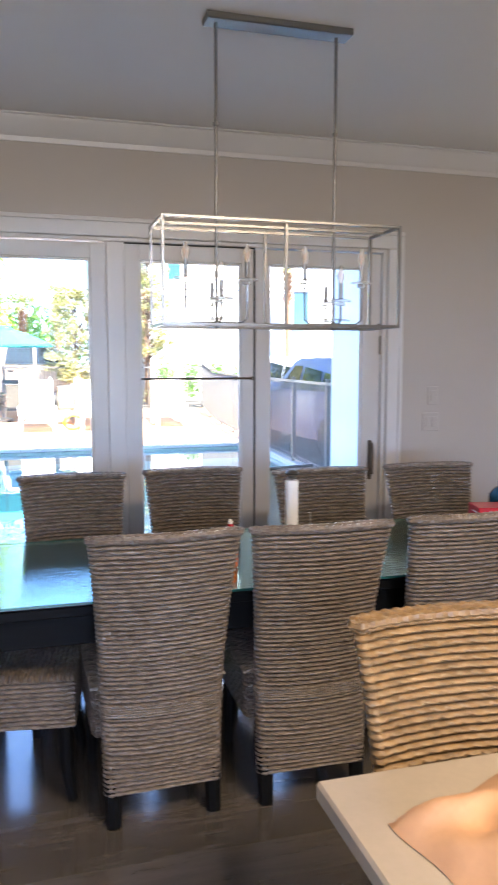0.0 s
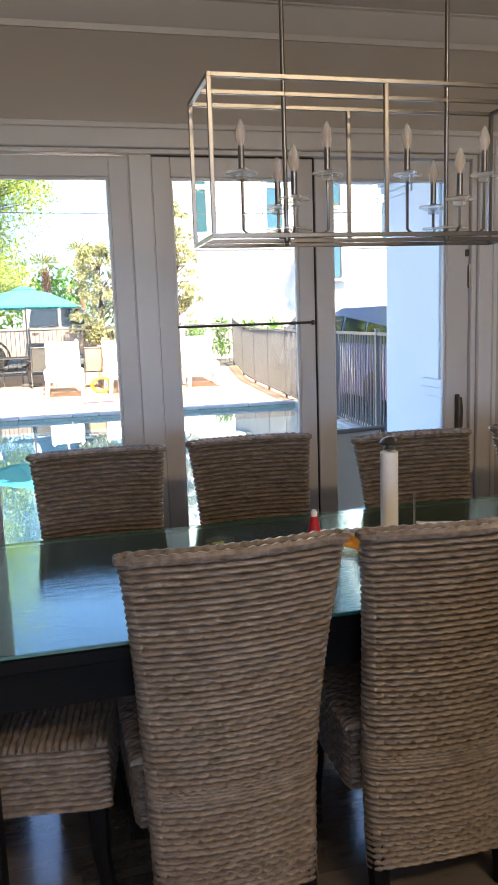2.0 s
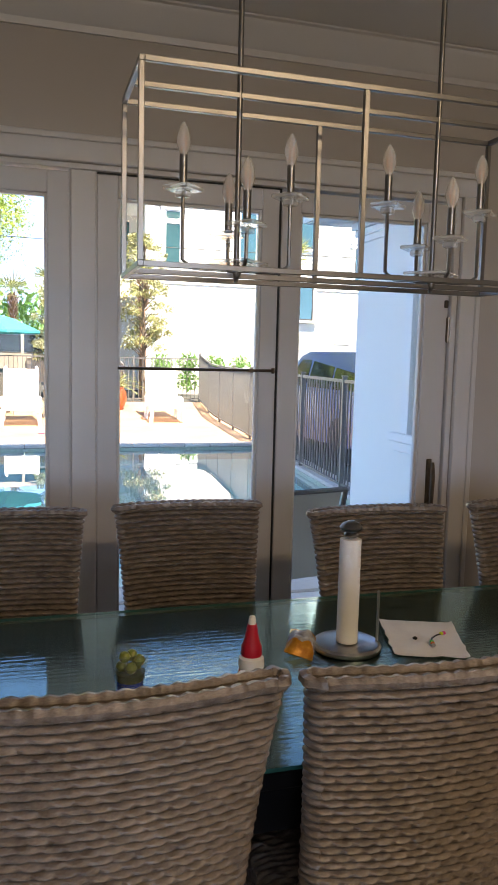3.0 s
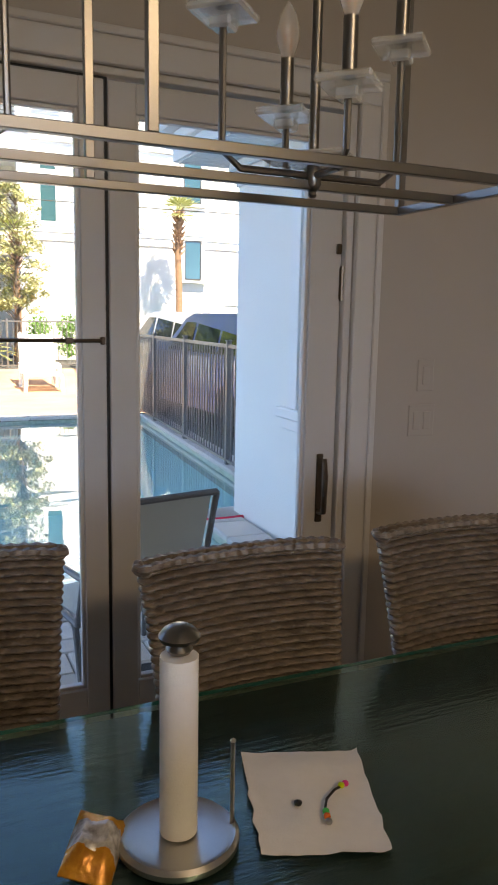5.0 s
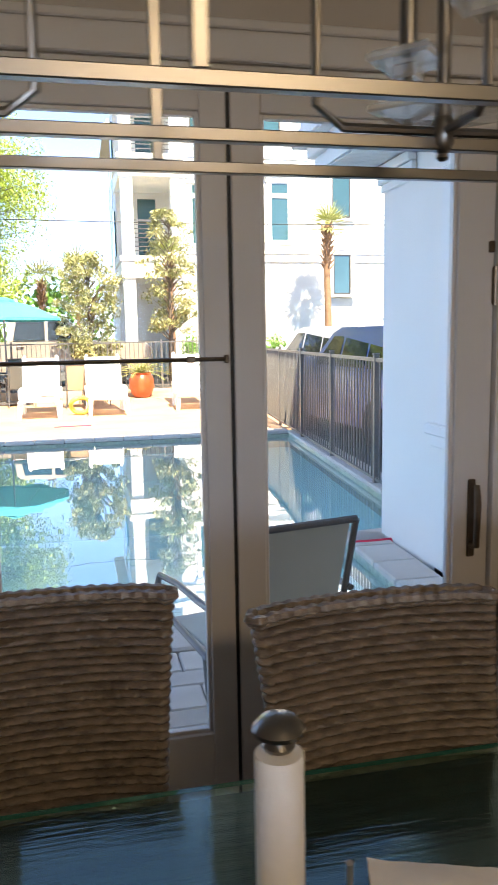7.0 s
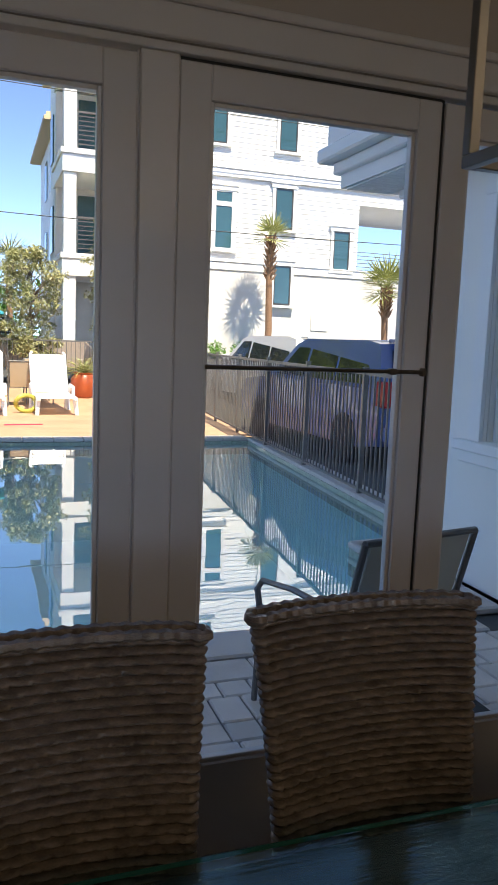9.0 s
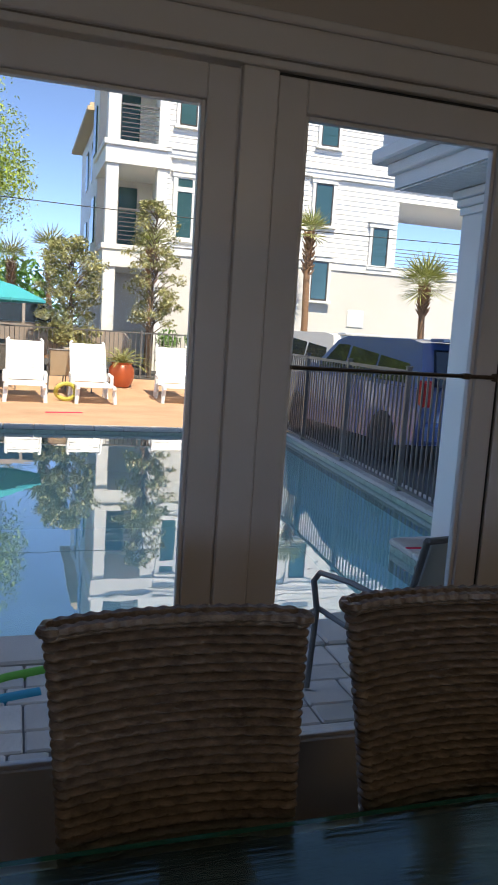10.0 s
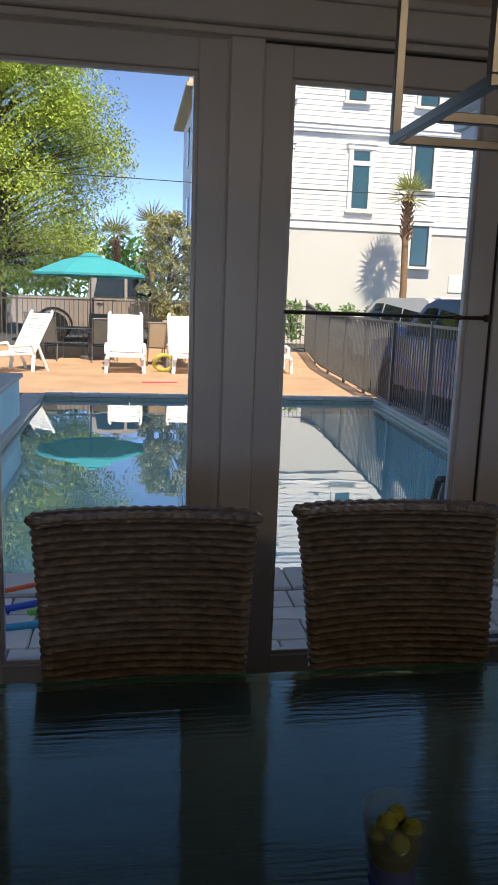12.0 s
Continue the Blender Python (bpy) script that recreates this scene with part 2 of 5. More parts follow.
# ---- mesh helpers ----
class Geo:
    """Vertices and faces of one mesh."""

    def __init__(self):
        self.v, self.f = [], []

    def add(self, verts, faces):
        k = len(self.v)
        self.v.extend(verts)
        self.f.extend([tuple(k + i for i in f) for f in faces])
        return self

    def box(self, x0, x1, y0, y1, z0, z1, c=0.0, m=None):
        """A box with chamfered edges."""
        lo, hi = Vector((x0, y0, z0)), Vector((x1, y1, z1))
        if c <= 0:
            v = [Vector((x, y, z)) for x in (x0, x1) for y in (y0, y1) for z in (z0, z1)]
            f = [(0, 1, 3, 2), (4, 6, 7, 5), (0, 4, 5, 1), (2, 3, 7, 6), (0, 2, 6, 4), (1, 5, 7, 3)]
        else:
            c = min(c, 0.49 * (x1 - x0), 0.49 * (y1 - y0), 0.49 * (z1 - z0))
            v, at = [], {}
            for sx in (0, 1):
                for sy in (0, 1):
                    for sz in (0, 1):
                        s = (sx, sy, sz)
                        for axis in range(3):
                            p = [(hi if s[a] else lo)[a] + (0 if a == axis else (-c if s[a] else c)) for a in range(3)]
                            at[s, axis] = len(v)
                            v.append(Vector(p))
            f = []
            for axis in range(3):
                a, b = (axis + 1) % 3, (axis + 2) % 3
                for s in (0, 1):
                    def key(p, q):
                        k = [0, 0, 0]
                        k[axis], k[a], k[b] = s, p, q
                        return at[tuple(k), axis]
                    q = (key(0, 0), key(1, 0), key(1, 1), key(0, 1))
                    f.append(q if s else q[::-1])
                for p in (0, 1):
                    for q in (0, 1):
                        k0, k1 = [0, 0, 0], [0, 0, 0]
                        k0[a] = k1[a] = p
                        k0[b] = k1[b] = q
                        k1[axis] = 1
                        e = (at[tuple(k0), a], at[tuple(k1), a], at[tuple(k1), b], at[tuple(k0), b])
                        f.append(e if p == q else e[::-1])
            for sx in (0, 1):
                for sy in (0, 1):
                    for sz in (0, 1):
                        s = (sx, sy, sz)
                        t = (at[s, 0], at[s, 1], at[s, 2])
                        f.append(t if (sx + sy + sz) % 2 else t[::-1])
        if m is not None:
            v = [m @ p for p in v]
        return self.add(v, f)

    def tube(self, pts, radii, seg=8, closed=False, caps=True):
        """A round bar along points."""
        pts = [Vector(p) for p in pts]
        if not hasattr(radii, "__len__"):
            radii = [radii] * len(pts)
        n = len(pts)
        rings, ref = [], None
        for i, p in enumerate(pts):
            a = pts[(i - 1) % n] if (i or closed) else p
            b = pts[(i + 1) % n] if (i < n - 1 or closed) else p
            d = (b - a).normalized()
            if ref is None:
                ref = d.orthogonal().normalized()
            side = (ref - d * ref.dot(d))
            side = side.normalized() if side.length > 1e-6 else d.orthogonal().normalized()
            ref = side
            up = d.cross(side)
            rings.append([p + radii[i] * (math.cos(t) * side + math.sin(t) * up) for t in [2 * math.pi * k / seg for k in range(seg)]])
        v = [q for r in rings for q in r]
        f = []
        for i in range(n if closed else n - 1):
            j = (i + 1) % n
            for k in range(seg):
                f.append((i * seg + k, i * seg + (k + 1) % seg, j * seg + (k + 1) % seg, j * seg + k))
        if caps and not closed:
            f.append(tuple(range(seg))[::-1])
            f.append(tuple((n - 1) * seg + k for k in range(seg)))
        return self.add(v, f)

    def lathe(self, profile, centre=(0, 0, 0), seg=20, m=None):
        """A body turned about z from (radius, height) pairs."""
        c = Vector(centre)
        v, f = [], []
        for r, z in profile:
            for k in range(seg):
                t = 2 * math.pi * k / seg
                v.append(c + Vector((r * math.cos(t), r * math.sin(t), z)))
        for i in range(len(profile) - 1):
            for k in range(seg):
                f.append((i * seg + k, i * seg + (k + 1) % seg, (i + 1) * seg + (k + 1) % seg, (i + 1) * seg + k))
        if profile[0][0] > 1e-5:
            f.append(tuple(range(seg))[::-1])
        if profile[-1][0] > 1e-5:
            f.append(tuple((len(profile) - 1) * seg + k for k in range(seg)))
        if m is not None:
            v = [m @ p for p in v]
        return self.add(v, f)

    def prism(self, outline, z0, z1, m=None):
        """An outline of (x, y) pairs, counter-clockwise, raised from z0 to z1."""
        n = len(outline)
        v = [Vector((x, y, z0)) for x, y in outline] + [Vector((x, y, z1)) for x, y in outline]
        f = [tuple(range(n))[::-1], tuple(range(n, 2 * n))] + [(i, (i + 1) % n, n + (i + 1) % n, n + i) for i in range(n)]
        if m is not None:
            v = [m @ p for p in v]
        return self.add(v, f)

    def mesh(self, name, mat, smooth=True, angle=38):
        me = bpy.data.meshes.new(name)
        me.from_pydata([tuple(p) for p in self.v], [], self.f)
        me.materials.append(mat)
        if smooth:
            me.shade_smooth()
            me.set_sharp_from_angle(angle=radians(angle))
        me.update()
        return me


def part(name, geo, mat, parent, label="", smooth=True, m=None):
    me = geo if isinstance(geo, bpy.types.Mesh) else geo.mesh(name, mat, smooth)
    ob = new(name, me)
    ob.parent = parent
    if m is not None:
        ob.matrix_basis = m
    return tagged(ob, label)


def thing(name, label, category, m=None, group="", kind=""):
    ob = new(name)
    ob.empty_display_size = 0.1
    if m is not None:
        ob.matrix_basis = m
    return tagged(ob, label, category, group, kind)


def solid(name, geo, mat, label, category, kind="structure", smooth=True):
    return tagged(new(name, geo.mesh(name, mat, smooth)), label, category, kind=kind)


# ---- the room ----
WY0, WY1 = 6.60, 6.80          # window wall, inner and outer face
XL, XR = -3.3, 2.50            # left wall, end of the window wall
CEIL_Z, HALL_X = 2.89, 4.72
OPEN_X0, OPEN_X1, OPEN_Z = -1.0, 1.545, 2.275

solid("floor", Geo().box(XL - 0.2, HALL_X + 0.2, -1.7, WY0, -0.25, -0.012).box(XR, HALL_X + 0.2, WY0 + 0.0005, 8.95, -0.25, -0.012), GAP, "dark subfloor seen in the joints of the planks", "floor")
g = Geo().box(XL - 0.2, OPEN_X0, WY0, WY1, -0.25, CEIL_Z + 0.3).box(OPEN_X1, XR, WY0, WY1, -0.25, CEIL_Z + 0.3).box(OPEN_X0, OPEN_X1, WY0, WY1, OPEN_Z, CEIL_Z + 0.3).box(OPEN_X0, OPEN_X1, WY0, WY1, -0.25, 0.0)
solid("wall_north", g, WALL, "warm greige painted wall round the glass doors", "wall", smooth=False)
solid("wall_west", Geo().box(XL - 0.2, XL, -1.7, WY0, -0.25, CEIL_Z + 0.3), WALL, "warm greige painted side wall", "wall")
# never in view; its wide opening is made up to hold the rear fill
solid("wall_south", Geo().box(XL - 0.2, -2.4, -1.9, -1.7, -0.25, CEIL_Z + 0.3).box(1.2, HALL_X + 0.2, -1.9, -1.7, -0.25, CEIL_Z + 0.3).box(-2.4, 1.2, -1.9, -1.7, -0.25, 0.6).box(-2.4, 1.2, -1.9, -1.7, 2.5, CEIL_Z + 0.3), WALL, "unseen greige wall with an opening added for the fill lamp", "wall", smooth=False)
solid("wall_east", Geo().box(HALL_X, HALL_X + 0.2, -1.7, 6.95, -0.25, CEIL_Z + 0.3).box(HALL_X, HALL_X + 0.2, 8.85, 8.9, -0.25, CEIL_Z + 0.3).box(HALL_X, HALL_X + 0.2, 6.95, 8.85, 2.32, CEIL_Z + 0.3), WALL, "greige wall with a white panel door", "wall", smooth=False)
solid("ceiling", Geo().box(XL - 0.2, HALL_X + 0.2, -1.9, WY0, CEIL_Z, CEIL_Z + 0.3).box(XR, HALL_X + 0.2, WY0 + 0.001, 8.9, CEIL_Z, CEIL_Z + 0.3), CEIL, "white painted ceiling", "ceiling", smooth=False)
solid("ceiling_soffit", Geo().box(XL, -1.12, -1.7, WY0, 2.76, CEIL_Z - 0.001, 0.004), CEIL, "dropped white ceiling soffit", "ceiling", smooth=False)


def crown(name, x0, x1, y, z):
    """A stepped crown moulding along x, against a wall at y."""
    prof = [(0, -0.13), (-0.012, -0.13), (-0.016, -0.105), (-0.03, -0.095), (-0.045, -0.06), (-0.075, -0.03), (-0.08, -0.012), (-0.095, -0.008), (-0.095, 0), (0, 0)]
    v = [Vector((x, y + a, z + b)) for x in (x0, x1) for a, b in prof]
    n = len(prof)
    f = [(i, (i + 1) % n, n + (i + 1) % n, n + i) for i in range(n)] + [tuple(range(n))[::-1], tuple(range(n, 2 * n))]
    return solid(name, Geo().add(v, f), TRIM, "white stepped crown moulding", "moulding")


crown("trim", -1.12, XR, WY0, CEIL_Z - 0.002)
g = Geo().box(XL, OPEN_X0 - 0.11, WY0 - 0.016, WY0, 0, 0.2, 0.004).box(OPEN_X1 + 0.11, XR, WY0 - 0.016, WY0, 0, 0.2, 0.004).box(XL, XL + 0.016, -1.7, WY0 - 0.016, 0, 0.2, 0.004)
solid("baseboard", g, TRIM, "tall white painted baseboard", "baseboard")

# casing round the doors
g = Geo()
for x0, x1, lip in ((OPEN_X0 - 0.1, OPEN_X0, OPEN_X0 - 0.1), (OPEN_X1, OPEN_X1 + 0.1, OPEN_X1 + 0.075)):
    g.box(x0, x1, WY0 - 0.022, WY0, 0, OPEN_Z, 0.004)
    g.box(lip, lip + 0.025, WY0 - 0.034, WY0 - 0.021, 0, OPEN_Z + 0.075, 0.004)
g.box(OPEN_X0 - 0.1, OPEN_X1 + 0.1, WY0 - 0.022, WY0, OPEN_Z, OPEN_Z + 0.1, 0.004)
g.box(OPEN_X0 - 0.1, OPEN_X1 + 0.1, WY0 - 0.036, WY0 - 0.021, OPEN_Z + 0.078, OPEN_Z + 0.103, 0.004)
solid("trim", g, TRIM, "white door casing with a raised outer bead", "moulding")

# the glass doors: one frame, three leaves
GZ0, GZ1 = 0.325, 2.157
doors = thing("door_1", "white framed glass patio doors in three leaves", "door", kind="structure")
g = Geo().box(OPEN_X0, OPEN_X0 + 0.028, WY0 + 0.004, WY1 - 0.01, 0, OPEN_Z, 0.003).box(OPEN_X1 - 0.028, OPEN_X1, WY0 + 0.004, WY1 - 0.01, 0, OPEN_Z, 0.003)
g.box(OPEN_X0 + 0.028, OPEN_X1 - 0.028, WY0 + 0.004, WY1 - 0.01, OPEN_Z - 0.022, OPEN_Z, 0.003).box(OPEN_X0 + 0.028, OPEN_X1 - 0.028, WY0 + 0.004, WY1 - 0.01, 0, 0.03, 0.003)
g.box(-0.198, -0.098, WY0 + 0.012, WY1 - 0.01, 0.03, OPEN_Z - 0.022, 0.004)
part("frame", g, TRIM, doors)
LEAVES = [(-0.968, -0.202, -0.884, -0.288, 0.0), (-0.094, 0.676, -0.010, 0.600, 0.0), (0.688, 1.513, 0.775, 1.39, 0.0)]
for x0, x1, a, b, dy in LEAVES:
    y0, y1 = WY0 + 0.025 + dy, WY0 + 0.075 + dy
    leaf = part("leaf", Geo().box(x0, a, y0, y1, 0.034, OPEN_Z - 0.03, 0.003).box(b, x1, y0, y1, 0.034, OPEN_Z - 0.03, 0.003).box(a, b, y0, y1, 0.034, GZ0, 0.003).box(a, b, y0, y1, GZ1, OPEN_Z - 0.03, 0.003), SASH, doors, "white painted door leaf")
    bead = Geo()
    for u0, u1, w0, w1 in ((a, a + 0.012, GZ0, GZ1), (b - 0.012, b, GZ0, GZ1), (a + 0.0122, b - 0.0122, GZ0, GZ0 + 0.012), (a + 0.0122, b - 0.0122, GZ1 - 0.012, GZ1)):
        bead.box(u0, u1, y0 + 0.012, y1 - 0.012, w0, w1, 0.002)
    part("glazing_bead", bead, TRIM, leaf)
    part("pane", Geo().box(a + 0.01, b - 0.01, y0 + 0.022, y0 + 0.028, GZ0 + 0.01, GZ1 - 0.01), GLASS, leaf, "clear glass pane")
part("meeting_strip", Geo().box(-0.202, -0.198, WY0 + 0.029, WY0 + 0.07, 0.03, OPEN_Z - 0.022).box(-0.098, -0.094, WY0 + 0.029, WY0 + 0.07, 0.03, OPEN_Z - 0.022), TRIM, doors)
g = Geo().box(0.676, 0.688, WY0 + 0.035, WY0 + 0.07, 0.03, OPEN_Z - 0.022).box(-0.094, 0.676, WY0 + 0.030, WY0 + 0.07, OPEN_Z - 0.03, OPEN_Z - 0.022)
part("seal", g, GAP, doors, "black rubber seal round the hinged leaf")
# the lock bar across the middle leaf
bar = part("lock_bar", Geo().tube([(-0.01, WY0 + 0.012, 1.475), (0.665, WY0 + 0.012, 1.475)], 0.0062, 8), BRONZE, doors, "dark bronze bar across the glass")
part("catch", Geo().box(0.545, 0.57, WY0 + 0.002, WY0 + 0.024, 1.466, 1.484, 0.003).box(0.655, 0.668, WY0 + 0.004, WY0 + 0.025, 1.463, 1.487, 0.003), BRONZE, bar)
hx, hy = 1.452, WY0 + 0.025
handle = part("handle", Geo().box(hx - 0.014, hx + 0.014, hy - 0.008, hy, 0.82, 1.075, 0.006), BRONZE, doors, "bronze back plate")
part("lever", Geo().tube([(hx, hy - 0.006, 0.86), (hx, hy - 0.04, 0.865), (hx - 0.004, hy - 0.05, 0.93), (hx, hy - 0.045, 1.0), (hx + 0.004, hy - 0.03, 1.06)], [0.012, 0.011, 0.011, 0.012, 0.009], 8), BRONZE, handle)
for hz in (1.68, 0.5):
    part("hinge", Geo().tube([(1.515, hy - 0.006, hz - 0.06), (1.515, hy - 0.006, hz + 0.06)], 0.008, 8).box(1.505, 1.525, hy - 0.003, hy, hz - 0.055, hz + 0.055, 0.001), BRONZE, doors, "dark bronze hinge")
part("door_sensor", Geo().box(1.49, 1.508, hy - 0.014, hy, 1.78, 1.815, 0.003), BRONZE, doors)

# light switches
for x, z, w, h in ((1.88, 1.355, 0.075, 0.12), (1.87, 1.185, 0.118, 0.12)):
    sw = thing("light_switch", "white plastic light switch plate on the greige wall", "switch", pose(x, WY0, z), "switches by the doors")
    part("plate", Geo().box(-w / 2, w / 2, -0.006, 0, -h / 2, h / 2, 0.003), WALL, sw)
    for k in range(1 if w < 0.1 else 2):
        cx = 0 if w < 0.1 else (-0.023 + 0.046 * k)
        part("rocker", Geo().box(cx - 0.016, cx + 0.016, -0.010, -0.005, -0.034, 0.034, 0.002), WALL, sw)

# hall: outer wing walls and the panel door
WX0, WXI, WYE = 2.50, 2.66, 9.85     # wing: outer face, inner face, far end
VY0, VY1, VZ0, VZ1 = 7.80, 8.76, 0.957, 2.53
wing = Geo().box(WX0, WXI, WY1 + 0.001, VY0, -0.3, 3.3).box(WX0, WXI, VY1, WYE, -0.3, 3.3).box(WX0, WXI, VY0, VY1, -0.3, VZ0).box(WX0, WXI, VY0, VY1, VZ1, 3.3).box(WXI + 0.001, HALL_X + 0.4, 8.9, WYE, -0.3, 3.3)
solid("wall_wing", wing, STUCCO, "white stucco wall of the projecting wing", "wall", smooth=False)
win = thing("window_1", "white trimmed window with closed white blinds in the wing", "window", kind="structure")
g = Geo()
for y0, y1, z0, z1 in ((VY0 - 0.12, VY0, VZ0, VZ1), (VY1, VY1 + 0.12, VZ0, VZ1), (VY0 - 0.12, VY1 + 0.12, VZ1, VZ1 + 0.12)):
    g.box(WX0 - 0.03, WX0, y0, y1, z0, z1, 0.004)
part("frame", g, HOUSETRIM, win)
part("sill", Geo().box(WX0 - 0.07, WX0, VY0 - 0.24, VY1 + 0.24, VZ0 - 0.07, VZ0, 0.008).box(WX0 - 0.04, WX0, VY0 - 0.20, VY1 + 0.20, VZ0 - 0.15, VZ0 - 0.071, 0.006), HOUSETRIM, win)
part("blind", Geo().box(WX0 + 0.08, WX0 + 0.09, VY0, VY1, VZ0, VZ1), WHITEPL, win)
part("pane", Geo().box(WX0 + 0.03, WX0 + 0.036, VY0, VY1, VZ0, VZ1), GLASS, win)
g = Geo()
for o, z0, z1 in ((0.02, 2.55, 2.61), (0.04, 2.611, 2.67), (0.065, 2.671, 2.735)):
    g.box(WX0 - o, WX0 - 0.001, WYE - 0.55, WYE + o, z0, z1, 0.008).box(WX0, WX0 + 0.6, WYE + 0.001, WYE + o, z0, z1, 0.008)
solid("trim", g, HOUSETRIM, "white stepped capital at the corner of the wing", "moulding")
hd = thing("door_2", "white two panel interior door", "door", kind="structure")
dx = HALL_X - 0.002
part("casing", Geo().box(dx - 0.02, dx, 6.86, 6.95, 0, 2.3, 0.003).box(dx - 0.02, dx, 8.75, 8.84, 0, 2.3, 0.003).box(dx - 0.022, dx, 6.86, 8.84, 2.3, 2.42, 0.004).box(dx - 0.035, dx, 6.82, 8.88, 2.40, 2.44, 0.004), TRIM, hd)
for a, b in ((6.96, 7.84), (7.86, 8.74)):
    lf = part("leaf", Geo().box(dx - 0.006, dx + 0.03, a, b, 0.012, 2.29, 0.003), SASH, hd)
    for z0, z1 in ((0.28, 0.98), (1.16, 2.12)):
        fr = Geo()
        for y0, y1, w0, w1 in ((a + 0.11, a + 0.13, z0, z1), (b - 0.13, b - 0.11, z0, z1), (a + 0.11, b - 0.11, z0, z0 + 0.02), (a + 0.11, b - 0.11, z1 - 0.02, z1)):
            fr.box(dx - 0.014, dx - 0.004, y0, y1, w0, w1, 0.003)
        part("panel", fr.box(dx - 0.010, dx - 0.004, a + 0.16, b - 0.16, z0 + 0.05, z1 - 0.05, 0.004), SASH, lf)
part("knob", Geo().lathe([(0.0, 0), (0.02, 0.002), (0.027, 0.02), (0.02, 0.04), (0.008, 0.045), (0.008, 0.06), (0.028, 0.062), (0.028, 0.066)], m=pose(dx - 0.066, 8.66, 1.0, 0, 90, 0)), STEEL, hd)
crown("trim", WXI + 0.01, HALL_X - 0.01, 8.9, CEIL_Z - 0.002)

# an unseen block sized to shade the pool, and the eave of the wing
solid("wall_upper_storeys", Geo().box(-14, 9.0, -4, WY1 - 0.05, 3.27, 15.4), STUCCO, "unseen white stucco block, its height set to shade the pool", "wall", smooth=False)
eave = thing("roof_eave", "white stepped eave of the wing with a boarded soffit", "eave", kind="structure")
for name, x0, y1, z0, z1, c in (("soffit_body", 2.08, 10.20, 2.757, 2.86, 0.0), ("lower_fascia", 2.03, 10.25, 2.861, 2.95, 0.01), ("gutter", 1.93, 10.35, 2.951, 3.06, 0.015), ("upper_fascia", 1.99, 10.29, 3.061, 3.26, 0.01)):
    part(name, Geo().box(x0, WX0 - 0.002, WY1 + 0.01, y1, z0, z1, c).box(WX0 - 0.001, 5.2, WYE + 0.002, y1, z0, z1, c), HOUSETRIM, eave, smooth=c > 0)
g = Geo()
for i in range(46):
    y = 6.84 + i * 0.072
    g.box(2.10, WX0 - 0.002, y, y + 0.064, 2.742, 2.7565, 0.004)
solid("soffit_boards", g, HOUSETRIM, "white beadboard soffit under the eave", "soffit")


# ---- dining furniture ----
def back_point(u, v, off):
    """A point of the woven back: u runs round its outline, v up its height, off is the distance outwards."""
    z = 0.105 + v * 0.915
    w = 0.176 + 0.022 * v + 0.032 * v ** 3
    th = 0.030 - 0.004 * v
    lean = -0.205 - 0.03 * max(0.0, 0.35 - v) - 0.115 * max(0.0, v - 0.3) ** 1.35 / 0.7 ** 1.35
    per = 4 * w + 2 * math.pi * th
    s = (u % 1.0) * per
    if s < 2 * w:
        x, side, nx, ny = -w + s, -1, 0, -1
    elif s < 2 * w + math.pi * th:
        t = (s - 2 * w) / th
        x, side, nx, ny = w + th * math.sin(t), None, math.sin(t), -math.cos(t)
    elif s < 4 * w + math.pi * th:
        x, side, nx, ny = w - (s - 2 * w - math.pi * th), 1, 0, 1
    else:
        t = (s - 4 * w - math.pi * th) / th
        x, side, nx, ny = -w - th * math.sin(t), None, -math.sin(t), math.cos(t)
    y = lean - 0.034 * (1 - (x / (w + th)) ** 2) + (th * ny)
    drop = 0.012 * max(0.0, abs(x) / w - 0.8) * v ** 6
    arch = 0.022 * (1 - (x / (w + th)) ** 2) * max(0.0, 1 - 6 * v)
    if side is None:
        off *= 0.5
    return Vector((x + nx * off, y + ny * off, z - drop + arch))


def weave(point, per, rows, around, seed, amp=0.0042, fat=0.0058, closed=True, twist=0.0016):
    """A woven sheet: rows of strands that pass over and under upright stakes."""
    rnd = random.Random(seed)
    g = Geo()
    n = around * 4
    steps = (0.0, 0.09, 0.28, 0.5, 0.72, 0.91)
    sub = len(steps)
    wob = [rnd.uniform(-0.5, 0.5) for _ in range(rows)]
    verts = []
    for i in range(rows * sub + 1):
        row, s = min(i // sub, rows - 1), steps[i % sub]
        if i == rows * sub:
            s = 1.0
        prof = max(0.0, 1 - (2 * s - 1) ** 2) ** 0.8
        for k in range(n + (0 if closed else 1)):
            u = k / n
            ph = math.pi * around * u + math.pi * row + 0.5 * wob[row]
            seg = (0.5 * around * u + 0.5 * row + 0.6 * (s - 0.5) + 0.08 * wob[row]) % 1.0
            lift = amp * (abs(math.sin(math.pi * seg)) ** 0.6 - 0.75) * prof
            jit = 0.0014 * noise.noise(Vector((u * 46, row * 3.7, seed))) + twist * math.sin(2 * math.pi * (0.5 * around * u + 0.75 * s + 0.37 * row)) * prof
            dv = 0.10 / rows * noise.noise(Vector((u * 14, row * 0.55, seed + 9)))
            dv -= 0.05 / rows * math.cos(ph) * (1 - 2 * s)
            v = min(1.0, max(0.0, (row + s) / rows + (dv if 0 < i < rows * sub else 0)))
            verts.append(point(u, v, fat * (prof - 1) + lift + jit))
    m = n if closed else n + 1
    faces = []
    for i in range(rows * sub):
        for k in range(n):
            a, b = i * m + k, i * m + (k + 1) % m
            faces.append((a, b, b + m, a + m))
    g.add(verts, faces)
    return g, m


